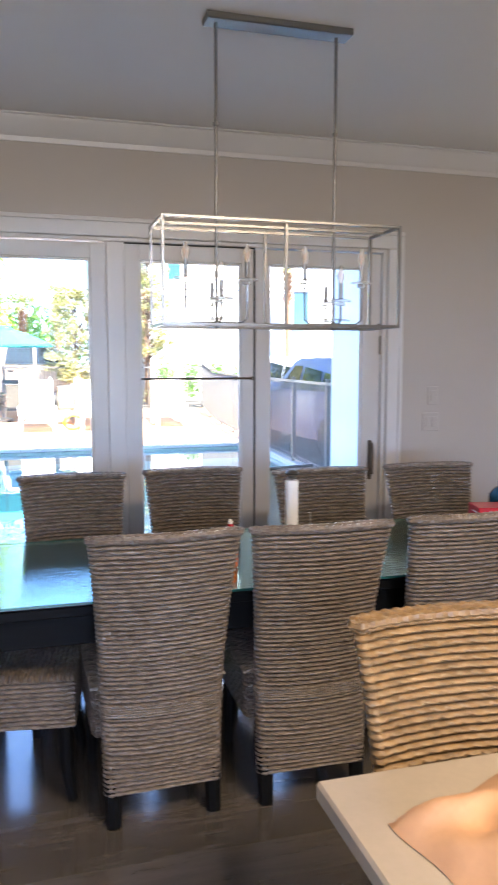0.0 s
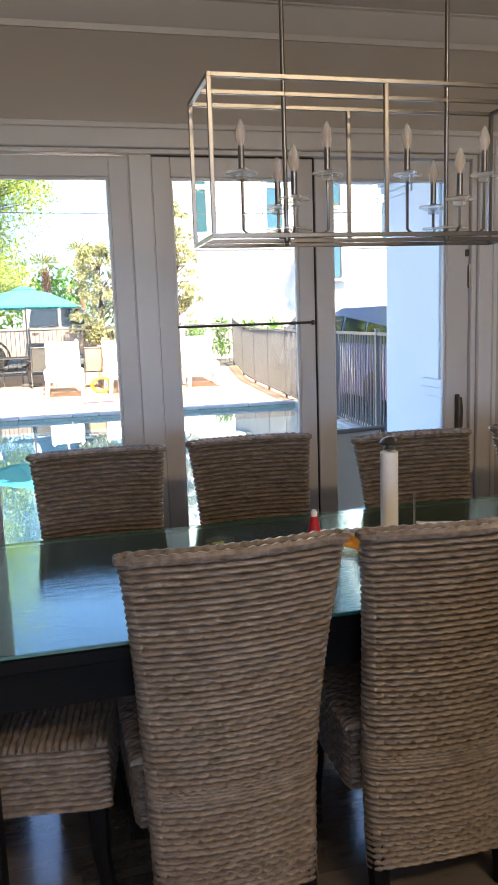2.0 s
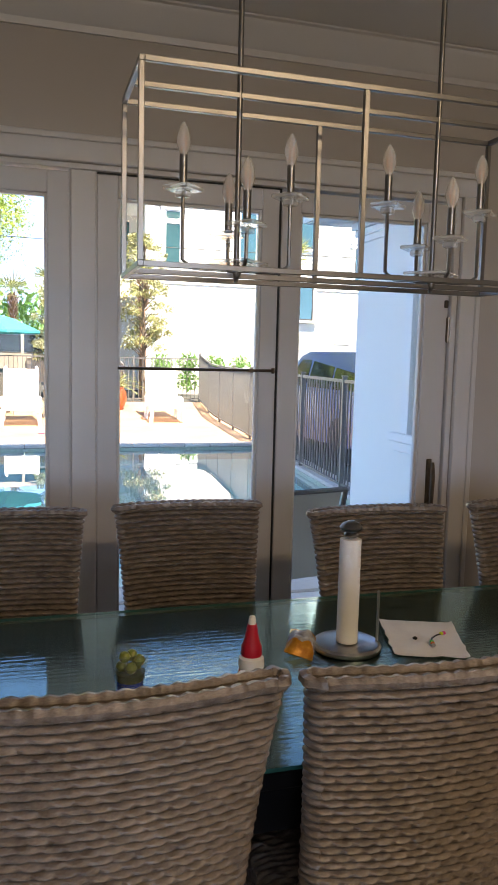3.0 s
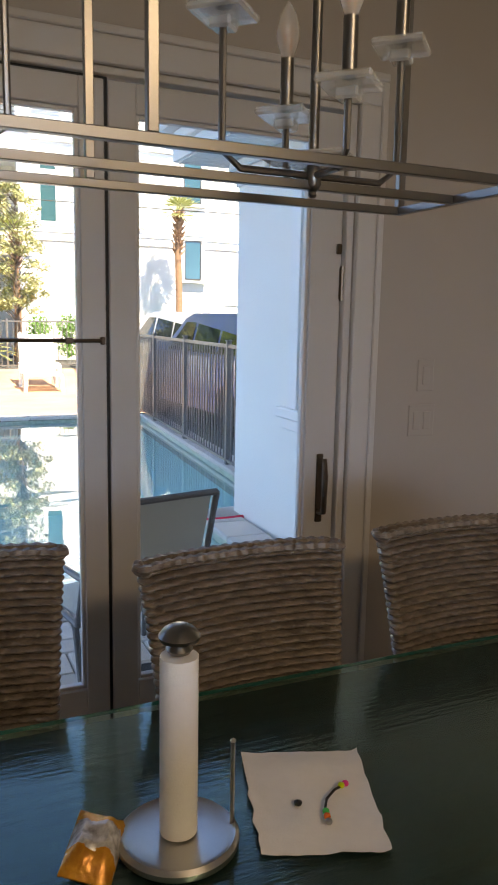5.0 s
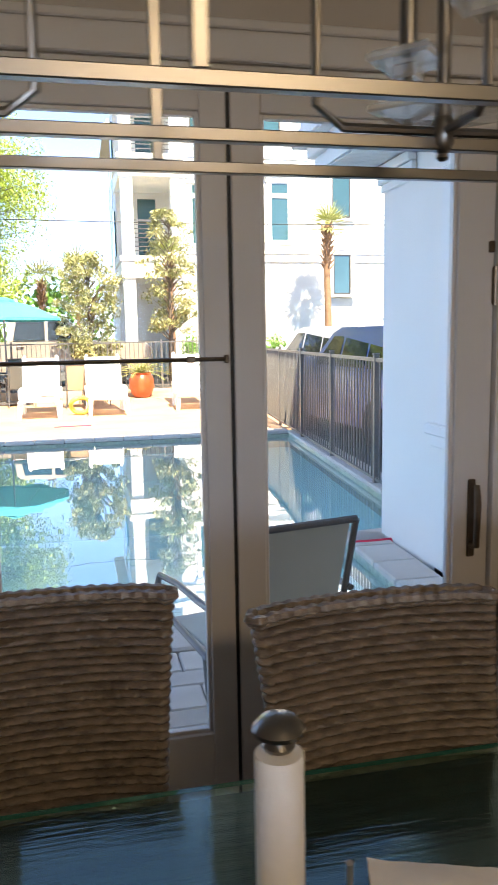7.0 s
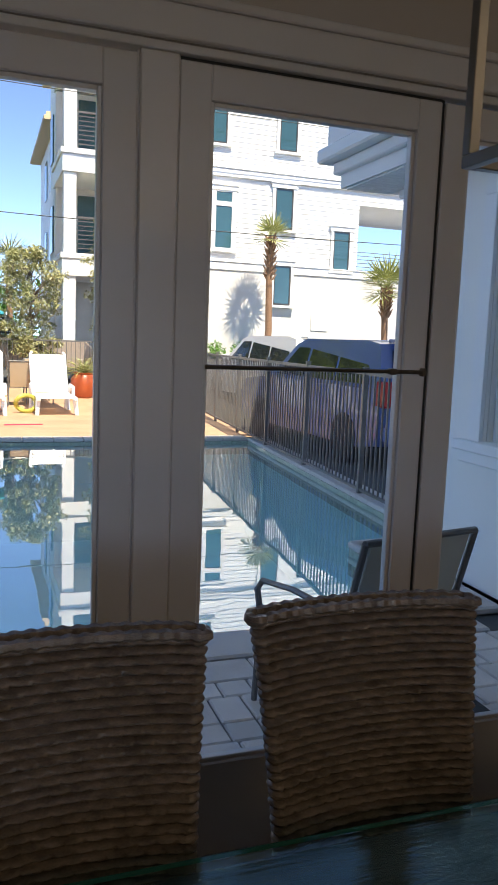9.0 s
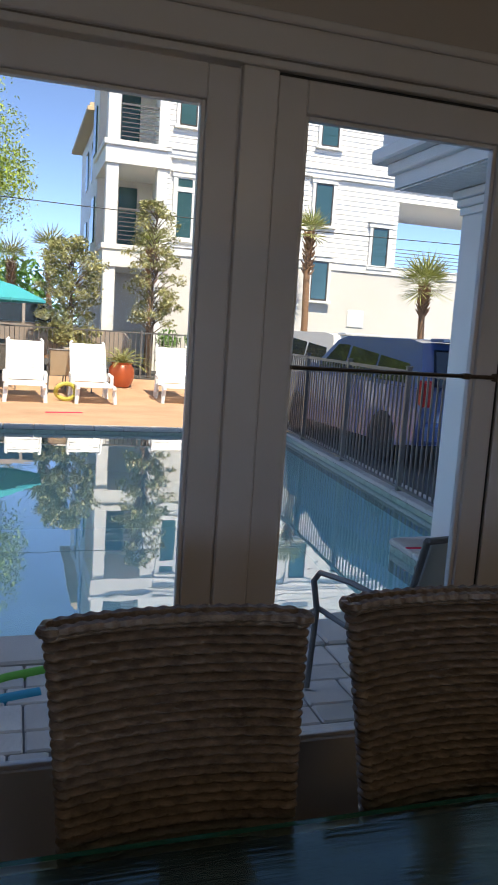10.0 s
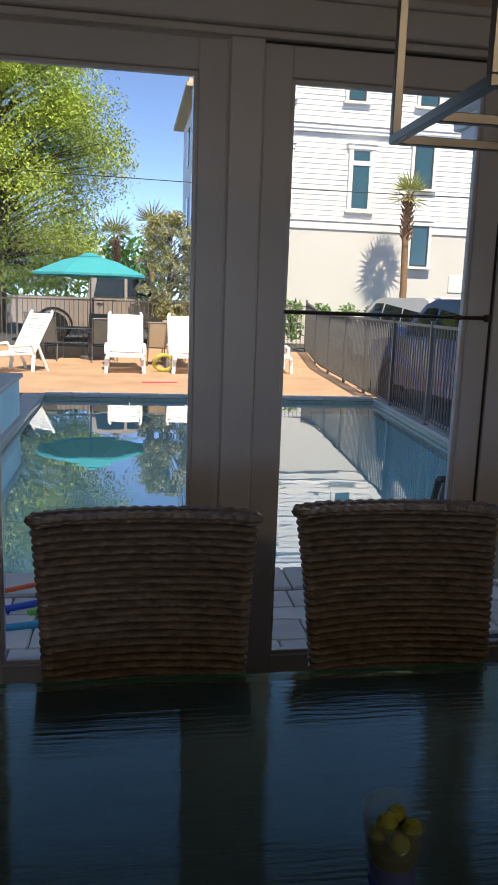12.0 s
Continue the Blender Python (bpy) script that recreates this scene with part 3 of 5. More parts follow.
def make_chair():
    ch = thing("dining_chair", "brown woven banana leaf dining chair on dark legs", "chair", group="chairs round the table")
    g, m = weave(back_point, 1.1, 55, 56, 1, amp=0.0062, fat=0.0165, twist=0.0004)
    top = len(g.v) - m
    # close the top between the two sheets, and roll a twisted rim along it
    rope = []
    for k in range(m * 2):
        p = back_point(k / (m * 2), 1.0, -0.006) + Vector((0, 0, 0.002))
        rope.append(p)
    g.tube(rope, [0.0112 + 0.0016 * math.sin(k * 0.55) for k in range(m * 2)], 6, closed=True)
    half = m // 2
    cap = [tuple(top + i for i in (k, k + 1, m - 2 - k, m - 1 - k)) for k in range(half - 1)]
    g.f.extend(cap)
    part("backrest", g, WICKER, ch)
    lap, _ = weave(lambda u, v, off: back_point(u, 0.31 + 0.05 * v, off + 0.0045), 1.1, 5, 74, 4, amp=0.002, fat=0.005)
    part("woven_band", lap, WICKER, ch)

    def skirt(u, v, off):
        # outline of the seat box
        w, d0, d1, r = 0.235, -0.165, 0.255, 0.03
        per = 2 * (2 * w + (d1 - d0))
        s = (u % 1.0) * per
        z = 0.285 + 0.185 * v
        if s < 2 * w:
            p, nrm = Vector((-w + s, d0, z)), Vector((0, -1, 0))
        elif s < 2 * w + d1 - d0:
            p, nrm = Vector((w, d0 + s - 2 * w, z)), Vector((1, 0, 0))
        elif s < 4 * w + d1 - d0:
            p, nrm = Vector((w - (s - 2 * w - d1 + d0), d1, z)), Vector((0, 1, 0))
        else:
            p, nrm = Vector((-w, d1 - (s - 4 * w - d1 + d0), z)), Vector((-1, 0, 0))
        p.x = math.copysign(min(abs(p.x), w - max(0, abs(p.y - 0.045) - 0.18) * 0.4), p.x)
        return p + nrm * off
    g, _ = weave(skirt, 1.78, 11, 88, 2, amp=0.0060, fat=0.0150, twist=0.0004)
    part("apron", g, WICKER, ch)

    def seat(u, v, off):
        x = -0.24 + 0.48 * u
        y = -0.17 + 0.43 * v
        edge = min(0.03, 0.24 - abs(x), y + 0.171, 0.261 - y) / 0.03
        return Vector((x, y, 0.468 + 0.012 * math.sqrt(max(0.0, edge)) + off))
    g, _ = weave(seat, 0.48, 24, 20, 3, amp=0.0030, fat=0.008, closed=False)
    part("seat", g, WICKER, ch)
    for sx in (-1, 1):
        part("leg", Geo().tube([(sx * 0.175, -0.20, 0.30), (sx * 0.175, -0.215, 0.16), (sx * 0.175, -0.235, 0.0)], [0.032, 0.031, 0.027], 8), DARKWOOD, ch, "dark wooden back leg")
        part("leg", Geo().tube([(sx * 0.2, 0.215, 0.30), (sx * 0.2, 0.215, 0.15), (sx * 0.2, 0.235, 0.0)], [0.027, 0.025, 0.019], 8), DARKWOOD, ch, "dark wooden front leg")
    return ch


CHAIRS = [(-0.228, 4.885, 1.5), (0.322, 4.87, -1.0), (0.90, 4.885, 0.5),
          (-0.445, 5.60, 180), (0.155, 5.645, 179), (0.79, 5.46, 181), (1.405, 5.485, 178), (-0.73, 5.08, -98)]
chair = make_chair()
chair.matrix_basis = pose(CHAIRS[0][0], CHAIRS[0][1], 0, 0, 0, CHAIRS[0][2])
for x, y, a in CHAIRS[1:]:
    copy_thing(chair, pose(x, y, 0, 0, 0, a))
# same chair as the others, with lamplight put into its weave colour
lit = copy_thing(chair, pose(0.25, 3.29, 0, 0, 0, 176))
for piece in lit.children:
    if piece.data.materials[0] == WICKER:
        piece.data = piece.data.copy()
        piece.data.materials[0] = WICKER_LAMPLIT
tagged(lit, "brown woven dining chair at the pale table, warm lamplight in its colour", group="chairs at the pale table")

TX0, TX1, TY0, TY1, TZ = -0.912, 1.98, 4.725, 5.665, 0.77
table = thing("dining_table", "black-brown wooden dining table under a glass sheet", "table", pose(0, 0, 0))
part("tabletop", Geo().box(TX0 + 0.014, TX1 - 0.014, TY0 + 0.014, TY1 - 0.014, 0.7535, 0.758, 0.001), TABLETOP, table)
part("tabletop_edge", Geo().box(TX0 + 0.012, TX1 - 0.012, TY0 + 0.012, TY1 - 0.012, 0.715, 0.753, 0.004), DARKWOOD, table, "black stained edge of the tabletop")
g = Geo()
for x0, x1, y0, y1 in ((TX0 + 0.06, TX1 - 0.06, TY0 + 0.05, TY0 + 0.075), (TX0 + 0.06, TX1 - 0.06, TY1 - 0.075, TY1 - 0.05), (TX0 + 0.05, TX0 + 0.075, TY0 + 0.08, TY1 - 0.08), (TX1 - 0.075, TX1 - 0.05, TY0 + 0.08, TY1 - 0.08)):
    g.box(x0, x1, y0, y1, 0.605, 0.714, 0.003)
part("apron", g, DARKWOOD, table)
for x in (TX0 + 0.085, TX1 - 0.085):
    for y in (TY0 + 0.085, TY1 - 0.085):
        part("leg", Geo().box(x - 0.05, x + 0.05, y - 0.05, y + 0.05, 0, 0.713, 0.004), DARKWOOD, table)
sheet = part("glass_sheet", Geo().box(TX0, TX1, TY0, TY1, 0.7605, TZ, 0.0015), TABLEGLASS, table, "clear glass sheet over the wood")
g = Geo()
e = 0.0012
for x0, x1, y0, y1 in ((TX0 - e, TX1 + e, TY0 - e, TY0 - 0.0002), (TX0 - e, TX1 + e, TY1 + 0.0002, TY1 + e), (TX0 - e, TX0 - 0.0002, TY0, TY1), (TX1 + 0.0002, TX1 + e, TY0, TY1)):
    g.box(x0, x1, y0, y1, 0.7612, TZ - 0.0008)
part("polished_edge", g, GLASSEDGE, sheet, "sea green polished glass edge", smooth=False)

# ---- pendant lamp ----
LX0, LX1, LY0, LY1, LZ0, LZ1 = -0.147, 0.812, 5.005, 5.28, 1.717, 2.11
LMY = 5.15
lamp = thing("pendant_lamp", "polished nickel box frame pendant with eight candle bulbs", "pendant lamp", pose(0, 0, 0))
b = 0.0058


def bar(x0, x1, y0, y1, z0, z1):
    part("frame_bar", Geo().box(x0 - b, x1 + b, y0 - b, y1 + b, z0 - b, z1 + b, 0.001), CHROME, lamp)


for z in (LZ0, LZ1):
    for y in (LY0, LMY, LY1):
        bar(LX0 + 2 * b, LX1 - 2 * b, y, y, z, z)
    for x in (LX0, LX1):
        bar(x, x, LY0, LY1, z, z)
for x in (LX0, (LX0 + LX1) / 2, LX1):
    for y in (LY0, LY1):
        bar(x, x, y, y, LZ0 + 2 * b, LZ1 - 2 * b)
part("canopy", Geo().box(0.05, 0.645, LMY - 0.045, LMY + 0.045, CEIL_Z - 0.028, CEIL_Z - 0.001, 0.004), CHROME, lamp)
for cx in (0.092, 0.588):
    part("rod", Geo().tube([(cx, LMY, LZ0 + 0.01), (cx, LMY, CEIL_Z - 0.02)], 0.0065, 10).lathe([(0.0, 0), (0.011, 0.004), (0.011, 0.016), (0.0, 0.02)], (cx, LMY, 2.48)), CHROME, lamp)
    hub = part("hub", Geo().lathe([(0.003, -0.020), (0.006, -0.017), (0.005, -0.013), (0.008, -0.010), (0.011, -0.004), (0.011, 0.012), (0.008, 0.02)], (cx, LMY, LZ0 + 0.005)), CHROME, lamp)
    part("hub_plate", Geo().box(-0.055, 0.055, -0.055, 0.055, 0, 0.007, 0.002, m=pose(cx, LMY, LZ0 + 0.026, 0, 0, 45)), CRYSTAL, hub, "square clear crystal plate")
    for ax, ay, zt in ((-0.125, 0, 2.044), (0.125, 0, 2.044), (0, 0.08, 1.963), (0, -0.08, 1.963)):
        px, py = cx + ax, LMY + ay
        arm = part("candle_arm", Geo().tube([(cx, LMY, LZ0 + 0.012), (cx + 0.8 * ax, LMY + 0.8 * ay, LZ0 + 0.012), (px, py, LZ0 + 0.03), (px, py, zt - 0.15)], 0.0045, 8), CHROME, lamp)
        part("drip_plate", Geo().box(-0.034, 0.034, -0.034, 0.034, -0.005, 0.005, 0.003, m=pose(px, py, zt - 0.143, 0, 0, 45)).box(-0.014, 0.014, -0.014, 0.014, -0.02, -0.0055, 0.003, m=pose(px, py, zt - 0.143, 0, 0, 45)), CRYSTAL, arm, "square clear crystal drip plate")
        part("sleeve", Geo().lathe([(0.010, 0), (0.012, 0.003), (0.009, 0.006), (0.009, 0.066), (0.0, 0.067)], (px, py, zt - 0.138), 12), CHROME, arm)
        part("bulb", Geo().lathe([(0.0075, 0), (0.009, 0.006), (0.0155, 0.024), (0.0165, 0.034), (0.013, 0.052), (0.0065, 0.067), (0.0, 0.075)], (px, py, zt - 0.075), 14), BULB, arm, "clear candle bulb")
        part("filament", Geo().tube([(px - 0.004, py, zt - 0.062), (px - 0.005, py, zt - 0.03), (px + 0.005, py, zt - 0.03), (px + 0.004, py, zt - 0.062)], 0.0017, 5), FILAMENT, arm, "amber filament")

# ---- things on the table ----
holder = thing("paper_towel_holder", "brushed steel paper towel holder on the glass table", "towel holder", pose(0.445, 5.245, TZ))
part("base", Geo().lathe([(0.088, 0), (0.092, 0.004), (0.092, 0.012), (0.086, 0.018), (0.075, 0.014), (0.02, 0.016), (0.0, 0.016)], seg=40), STEEL, holder)
part("post", Geo().tube([(0, 0, 0.01), (0, 0, 0.315)], 0.006, 10), STEEL, holder)
part("finial", Geo().lathe([(0.016, 0.302), (0.02, 0.308), (0.014, 0.316), (0.029, 0.322), (0.031, 0.328), (0.022, 0.339), (0.01, 0.345), (0.0, 0.345)], seg=20), CHROME, holder)
part("arm", Geo().tube([(0.082, -0.012, 0.01), (0.082, -0.012, 0.15)], 0.0038, 8).lathe([(0.0, 0), (0.005, 0.003), (0.0, 0.008)], (0.082, -0.012, 0.149), 10), STEEL, holder)
roll = thing("paper_towel_roll", "nearly used up roll of white paper towel on its holder", "paper towel", pose(0.445, 5.245, TZ + 0.019))
part("paper", Geo().lathe([(0.012, 0), (0.028, 0), (0.0285, 0.004), (0.0285, 0.274), (0.028, 0.278), (0.012, 0.278)], seg=28), PAPER, roll)
part("loose_end", Geo().tube([(0.029, 0.0, 0.002), (0.029, 0.0, 0.276)], 0.0012, 6), PAPER, roll)

g = Geo()
n = 18
vs, fs = [], []
for i in range(n + 1):
    for j in range(n + 1):
        u, v = i / n, j / n
        p = Vector((0.623, 5.42, 0)).lerp(Vector((0.823, 5.347, 0)), u).lerp(Vector((0.545, 5.165, 0)).lerp(Vector((0.727, 5.096, 0)), u), v)
        rim_w = 0.006 * max(0, max(abs(u - 0.5), abs(v - 0.5)) - 0.40) * 10
        p += Vector((noise.noise(Vector((u * 9, v * 9, 5))), noise.noise(Vector((u * 9, v * 9, 8))), 0)) * rim_w
        vs.append(Vector((p.x, p.y, TZ + 0.003 + 0.012 * max(0, noise.noise(Vector((u * 3.2, v * 3.2, 2)))) + 0.010 * max(0, abs(u - 0.5) - 0.40) * 3)))
for i in range(n):
    for j in range(n):
        a = i * (n + 1) + j
        fs.append((a, a + 1, a + n + 2, a + n + 1))
g.add(vs, fs)
g.add([p - Vector((0, 0, 0.0012)) for p in vs], [f[::-1] for f in fs])
tagged(new("paper_napkin", g.mesh("paper_napkin", PAPER)), "torn sheet of white paper towel lying flat", "napkin")


def plain(name, color, rough=0.4):
    return material(name, color, rough, vary=0.08, scale=20, bump=0.02)


RED, PINK, LIME, GREEN, ORANGE, BLACK = plain("red_plastic", (0.5, 0.01, 0.03)), plain("pink_bead", (0.8, 0.05, 0.3)), plain("lime_bead", (0.65, 0.8, 0.02)), plain("green_bead", (0.05, 0.6, 0.12)), plain("orange_plastic", (0.85, 0.17, 0.02)), plain("black_bead", (0.01, 0.01, 0.012))
br = thing("bead_bracelet", "small black cord bracelet with bright beads on the napkin", "bracelet", pose(0.69, 5.24, TZ + 0.006))
part("cord", Geo().tube([(-0.018, -0.055, 0.004), (-0.012, -0.03, 0.004), (0.005, -0.005, 0.004), (0.03, 0.012, 0.004), (0.055, 0.018, 0.004)], 0.0022, 6), BLACK, br)
for x, y, mat in ((0.055, 0.019, PINK), (0.046, 0.017, LIME), (-0.012, -0.033, GREEN), (-0.016, -0.044, ORANGE), (-0.02, -0.056, STEEL)):
    part("bead", Geo().lathe([(0.0, -0.005), (0.005, -0.003), (0.006, 0.0), (0.005, 0.003), (0.0, 0.005)], (x, y, 0.005), 10), mat, br)
tagged(new("loose_bead", Geo().lathe([(0.0, 0.0), (0.006, 0.002), (0.007, 0.006), (0.0, 0.01)], (0.648, 5.245, TZ + 0.005), 10).mesh("loose_bead", BLACK)), "single black bead on the napkin", "bead")

snack = thing("snack_wrapper", "crumpled orange and brown foil snack wrapper", "wrapper", pose(0.322, 5.262, TZ + 0.012, 14, -10, 62))
FOIL = material("orange_foil", (0.60, 0.17, 0.02), 0.25, 0.3, vary=0.5, scale=28, fine=90, bump=0.6, tint=(0.80, 0.33, 0.04))
BROWNF = material("brown_foil", (0.08, 0.03, 0.015), 0.25, 0.2, vary=0.7, scale=60, fine=90, bump=0.4, tint=(0.8, 0.8, 0.78))


def pillow(sx, sy, h, seed, z=0.0):
    g, n = Geo(), 10
    top, bot, f = [], [], []
    for i in range(n + 1):
        for j in range(n + 1):
            u, v = 2 * i / n - 1, 2 * j / n - 1
            lift = h * (1 - u ** 4) * (1 - v ** 4) * (0.8 + 0.5 * noise.noise(Vector((u * 1.6 + seed, v * 1.6, 0))))
            top.append(Vector((u * sx, v * sy, z + 0.002 + lift)))
            bot.append(Vector((u * sx, v * sy, z)))
    for i in range(n):
        for j in range(n):
            a = i * (n + 1) + j
            f.append((a, a + n + 1, a + n + 2, a + 1))
    g.add(top, f)
    g.add(bot, [q[::-1] for q in f])
    return g


part("pouch", pillow(0.058, 0.038, 0.032, 3), FOIL, snack)
part("printed_panel", pillow(0.044, 0.0375, 0.0345, 3, 0.001), BROWNF, snack, "brown panel with pale print")

bottle = thing("craft_bottle", "small orange bottle with a white collar and red cap", "bottle", pose(0.112, 5.02, TZ))
part("body", Geo().lathe([(0.026, 0), (0.029, 0.004), (0.029, 0.06), (0.027, 0.068), (0.0, 0.07)], seg=20), ORANGE, bottle)
part("collar", Geo().lathe([(0.026, 0.066), (0.030, 0.076), (0.028, 0.095), (0.018, 0.104), (0.0, 0.104)], seg=20), WHITEPL, bottle)
part("cap", Geo().lathe([(0.023, 0.1), (0.024, 0.106), (0.023, 0.122), (0.017, 0.135), (0.012, 0.165), (0.010, 0.172), (0.0, 0.172)], seg=18), RED, bottle)
part("tip", Geo().lathe([(0.0085, 0.17), (0.009, 0.182), (0.006, 0.19), (0.0, 0.192)], seg=10), WHITEPL, bottle)

tumbler = thing("glass_tumbler", "clear glass tumbler holding green olives, blue base", "tumbler", pose(-0.15, 5.095, TZ))
OLIVE = material("olive_skin", (0.24, 0.29, 0.05), 0.3, vary=0.2, scale=40, bump=0.05)
BLUEG = plain("cobalt_glass", (0.01, 0.05, 0.45), 0.05)
TUMB = clear("tumbler_glass", (0.93, 0.97, 0.97), 1.5, milk=0.05)
part("wall", Geo().lathe([(0.031, 0.014), (0.043, 0.105), (0.0425, 0.106), (0.0405, 0.105), (0.029, 0.016), (0.0, 0.016)], seg=28), TUMB, tumbler)
part("base", Geo().lathe([(0.028, 0), (0.030, 0.003), (0.0305, 0.0135), (0.0285, 0.0165), (0.0305, 0.036), (0.0, 0.036)], seg=24), BLUEG, tumbler)
part("dark_liquid", Geo().lathe([(0.0305, 0.0365), (0.034, 0.055), (0.0, 0.056)], seg=24), material("brine", (0.05, 0.08, 0.045), 0.1, bump=0), tumbler)
for x, y, z in ((0.017, 0.01, 0.068), (-0.018, 0.008, 0.066), (0.0, -0.02, 0.07), (0.006, 0.012, 0.088), (-0.013, -0.006, 0.092), (0.019, -0.012, 0.085)):
    part("olive", Geo().lathe([(0.0, -0.014), (0.009, -0.010), (0.0135, 0.0), (0.009, 0.010), (0.0, 0.014)], (x, y, z), 12), OLIVE, tumbler)

box = thing("red_box", "small glossy red cardboard box on the glass table", "box", pose(1.515, 5.33, TZ, 0, 0, -14))
part("carton", Geo().box(-0.10, 0.16, -0.07, 0.09, 0, 0.115, 0.003), material("red_carton", (0.50, 0.012, 0.03), 0.3, vary=0.1, scale=10, bump=0.02), box)
g = Geo()
for k in range(4):
    g.box(-0.1012, -0.1002, -0.05, 0.02 + 0.01 * (k % 2), 0.03 + 0.018 * k, 0.037 + 0.018 * k)
part("print", g, WHITEPL, box, "rows of small white print")
jug = thing("water_jug", "dark blue ribbed plastic water jug with a lid", "jug", pose(1.72, 5.56, TZ))
BLUEJ = material("blue_jug_plastic", (0.01, 0.06, 0.12), 0.15, vary=0.2, scale=8, bump=0.05)
part("body", Geo().lathe([(0.07, 0), (0.075, 0.006), (0.075, 0.07), (0.072, 0.075), (0.075, 0.08), (0.073, 0.12), (0.05, 0.15), (0.025, 0.165), (0.0, 0.165)], seg=28), BLUEJ, jug)
part("lid", Geo().lathe([(0.027, 0.16), (0.028, 0.185), (0.026, 0.19), (0.0, 0.19)], seg=20), plain("blue_lid", (0.01, 0.09, 0.35)), jug)
bag = tagged(new("crumpled_tissue", pillow(0.06, 0.05, 0.05, 8).mesh("crumpled_tissue", PAPER)), "crumpled white tissue beside the red box", "tissue")
bag.matrix_basis = pose(1.67, 5.17, TZ)

# ---- the pale table with its paper bag ----
PALE = material("pale_stone_top", (0.42, 0.36, 0.30), 0.3, vary=0.1, scale=6, fine=60, bump=0.03)
pt = thing("side_table", "pale stone topped breakfast table", "table", pose(0, 0, 0))
part("tabletop", Geo().box(-0.115, 1.5, 2.25, 3.49, 0.727, 0.767, 0.006), PALE, pt)
for x in (0.05, 1.36):
    for y in (2.42, 3.28):
        part("leg", Geo().box(x - 0.04, x + 0.04, y - 0.04, y + 0.04, 0, 0.726, 0.004), PALE, pt)
PEACH = material("peach_paper", (0.62, 0.36, 0.21), 0.6, vary=0.12, scale=9, fine=60, bump=0.3)
g, n = Geo(), 26
vs, fs = [], []
for i in range(n + 1):
    for j in range(n + 1):
        u, v = 2 * i / n - 1, 2 * j / n - 1
        r = max(abs(u), abs(v))
        s = 1.0 + 0.18 * noise.noise(Vector((u * 1.2, v * 1.2, 4)))
        h = 0.085 * (1 - r ** 3) * (0.75 + 0.6 * noise.noise(Vector((u * 2.1, v * 2.1, 1)))) + 0.012 * noise.noise(Vector((u * 7, v * 7, 3))) * (1 - r)
        vs.append(Vector((u * 0.2 * s, v * 0.17 * s, 0.001 + max(0.0, h))))
for i in range(n):
    for j in range(n):
        a = i * (n + 1) + j
        fs.append((a, a + n + 1, a + n + 2, a + 1))
g.add(vs, fs)
bagp = tagged(new("paper_bag", g.mesh("paper_bag", PEACH)), "crumpled peach paper bag on the pale table", "paper bag")
bagp.matrix_basis = pose(0.18, 3.20, 0.768, 0, 0, 12)

# ---- outdoors: ground and pool ----
GZ = -0.06
def ground_z(y):
    t = min(1.0, max(0.0, (y - 21.6) / 4.0))
    return GZ + 0.3 * t * t * (3 - 2 * t)


POOL = [(-1.77, 8.36), (2.14, 8.36), (2.2, 9.95), (3.02, 10.02), (3.56, 16.28), (-1.77, 16.28)]
v = [(-500, -500), (500, -500), (500, 8.36), (2.14, 8.36), (-1.77, 8.36), (-500, 8.36), (2.2, 9.95), (3.02, 10.02), (3.56, 16.28), (500, 16.28), (-1.77, 16.28), (-500, 16.28)]
g = Geo().add([Vector((x, y, GZ)) for x, y in v], [(0, 1, 2, 3, 4, 5), (3, 2, 9, 8, 7, 6), (5, 4, 10, 11), (11, 10, 8, 9)])
ys = [16.28, 21.6, 22.6, 23.6, 24.6, 25.6, 40, 900]
for a, b in zip(ys, ys[1:]):
    g.add([Vector((-500, a, ground_z(a))), Vector((500, a, ground_z(a))), Vector((500, b, ground_z(b))), Vector((-500, b, ground_z(b)))], [(0, 1, 2, 3)])
solid("ground", g, ASPHALT, "grey asphalt and bare ground round the pool", "ground", smooth=False)
g = Geo()
rows = [16.62, 21.6, 22.2, 22.8, 23.4, 24.0, 24.45]
for a, b in zip(rows, rows[1:]):
    za, zb = ground_z(a) + 0.02, ground_z(b) + 0.02
    xa, xb = 3.75 + 0.086 * (a - 16.62), 3.75 + 0.086 * (b - 16.62)
    g.add([Vector((-9, a, za)), Vector((xa, a, za)), Vector((xb, b, zb)), Vector((-9, b, zb))], [(0, 1, 2, 3)])
    g.add([Vector((xa, a, za)), Vector((xa, a, za - 0.03)), Vector((xb, b, zb - 0.03)), Vector((xb, b, zb))], [(0, 1, 2, 3)])
solid("pavement", g, DECK, "sunlit tan stone pool deck", "pavement", smooth=False)
n = len(POOL)
g = Geo()
for i in range(n):
    (x0, y0), (x1, y1) = POOL[i], POOL[(i + 1) % n]
    g.add([Vector((x0, y0, GZ - 0.22)), Vector((x1, y1, GZ - 0.22)), Vector((x1, y1, -1.6)), Vector((x0, y0, -1.6))], [(0, 1, 2, 3)])
g.add([Vector((x, y, -1.6)) for x, y in POOL], [tuple(range(n))])
solid("pool_basin", g, POOLWALL, "aqua plastered swimming pool basin", "pool", smooth=False)
g = Geo()
for i in range(n):
    (x0, y0), (x1, y1) = POOL[i], POOL[(i + 1) % n]
    g.add([Vector((x0, y0, GZ)), Vector((x1, y1, GZ)), Vector((x1, y1, GZ - 0.22)), Vector((x0, y0, GZ - 0.22))], [(0, 1, 2, 3)])
solid("pool_tile_band", g, TILE, "dark green waterline tile of the pool", "pool tile", smooth=False)
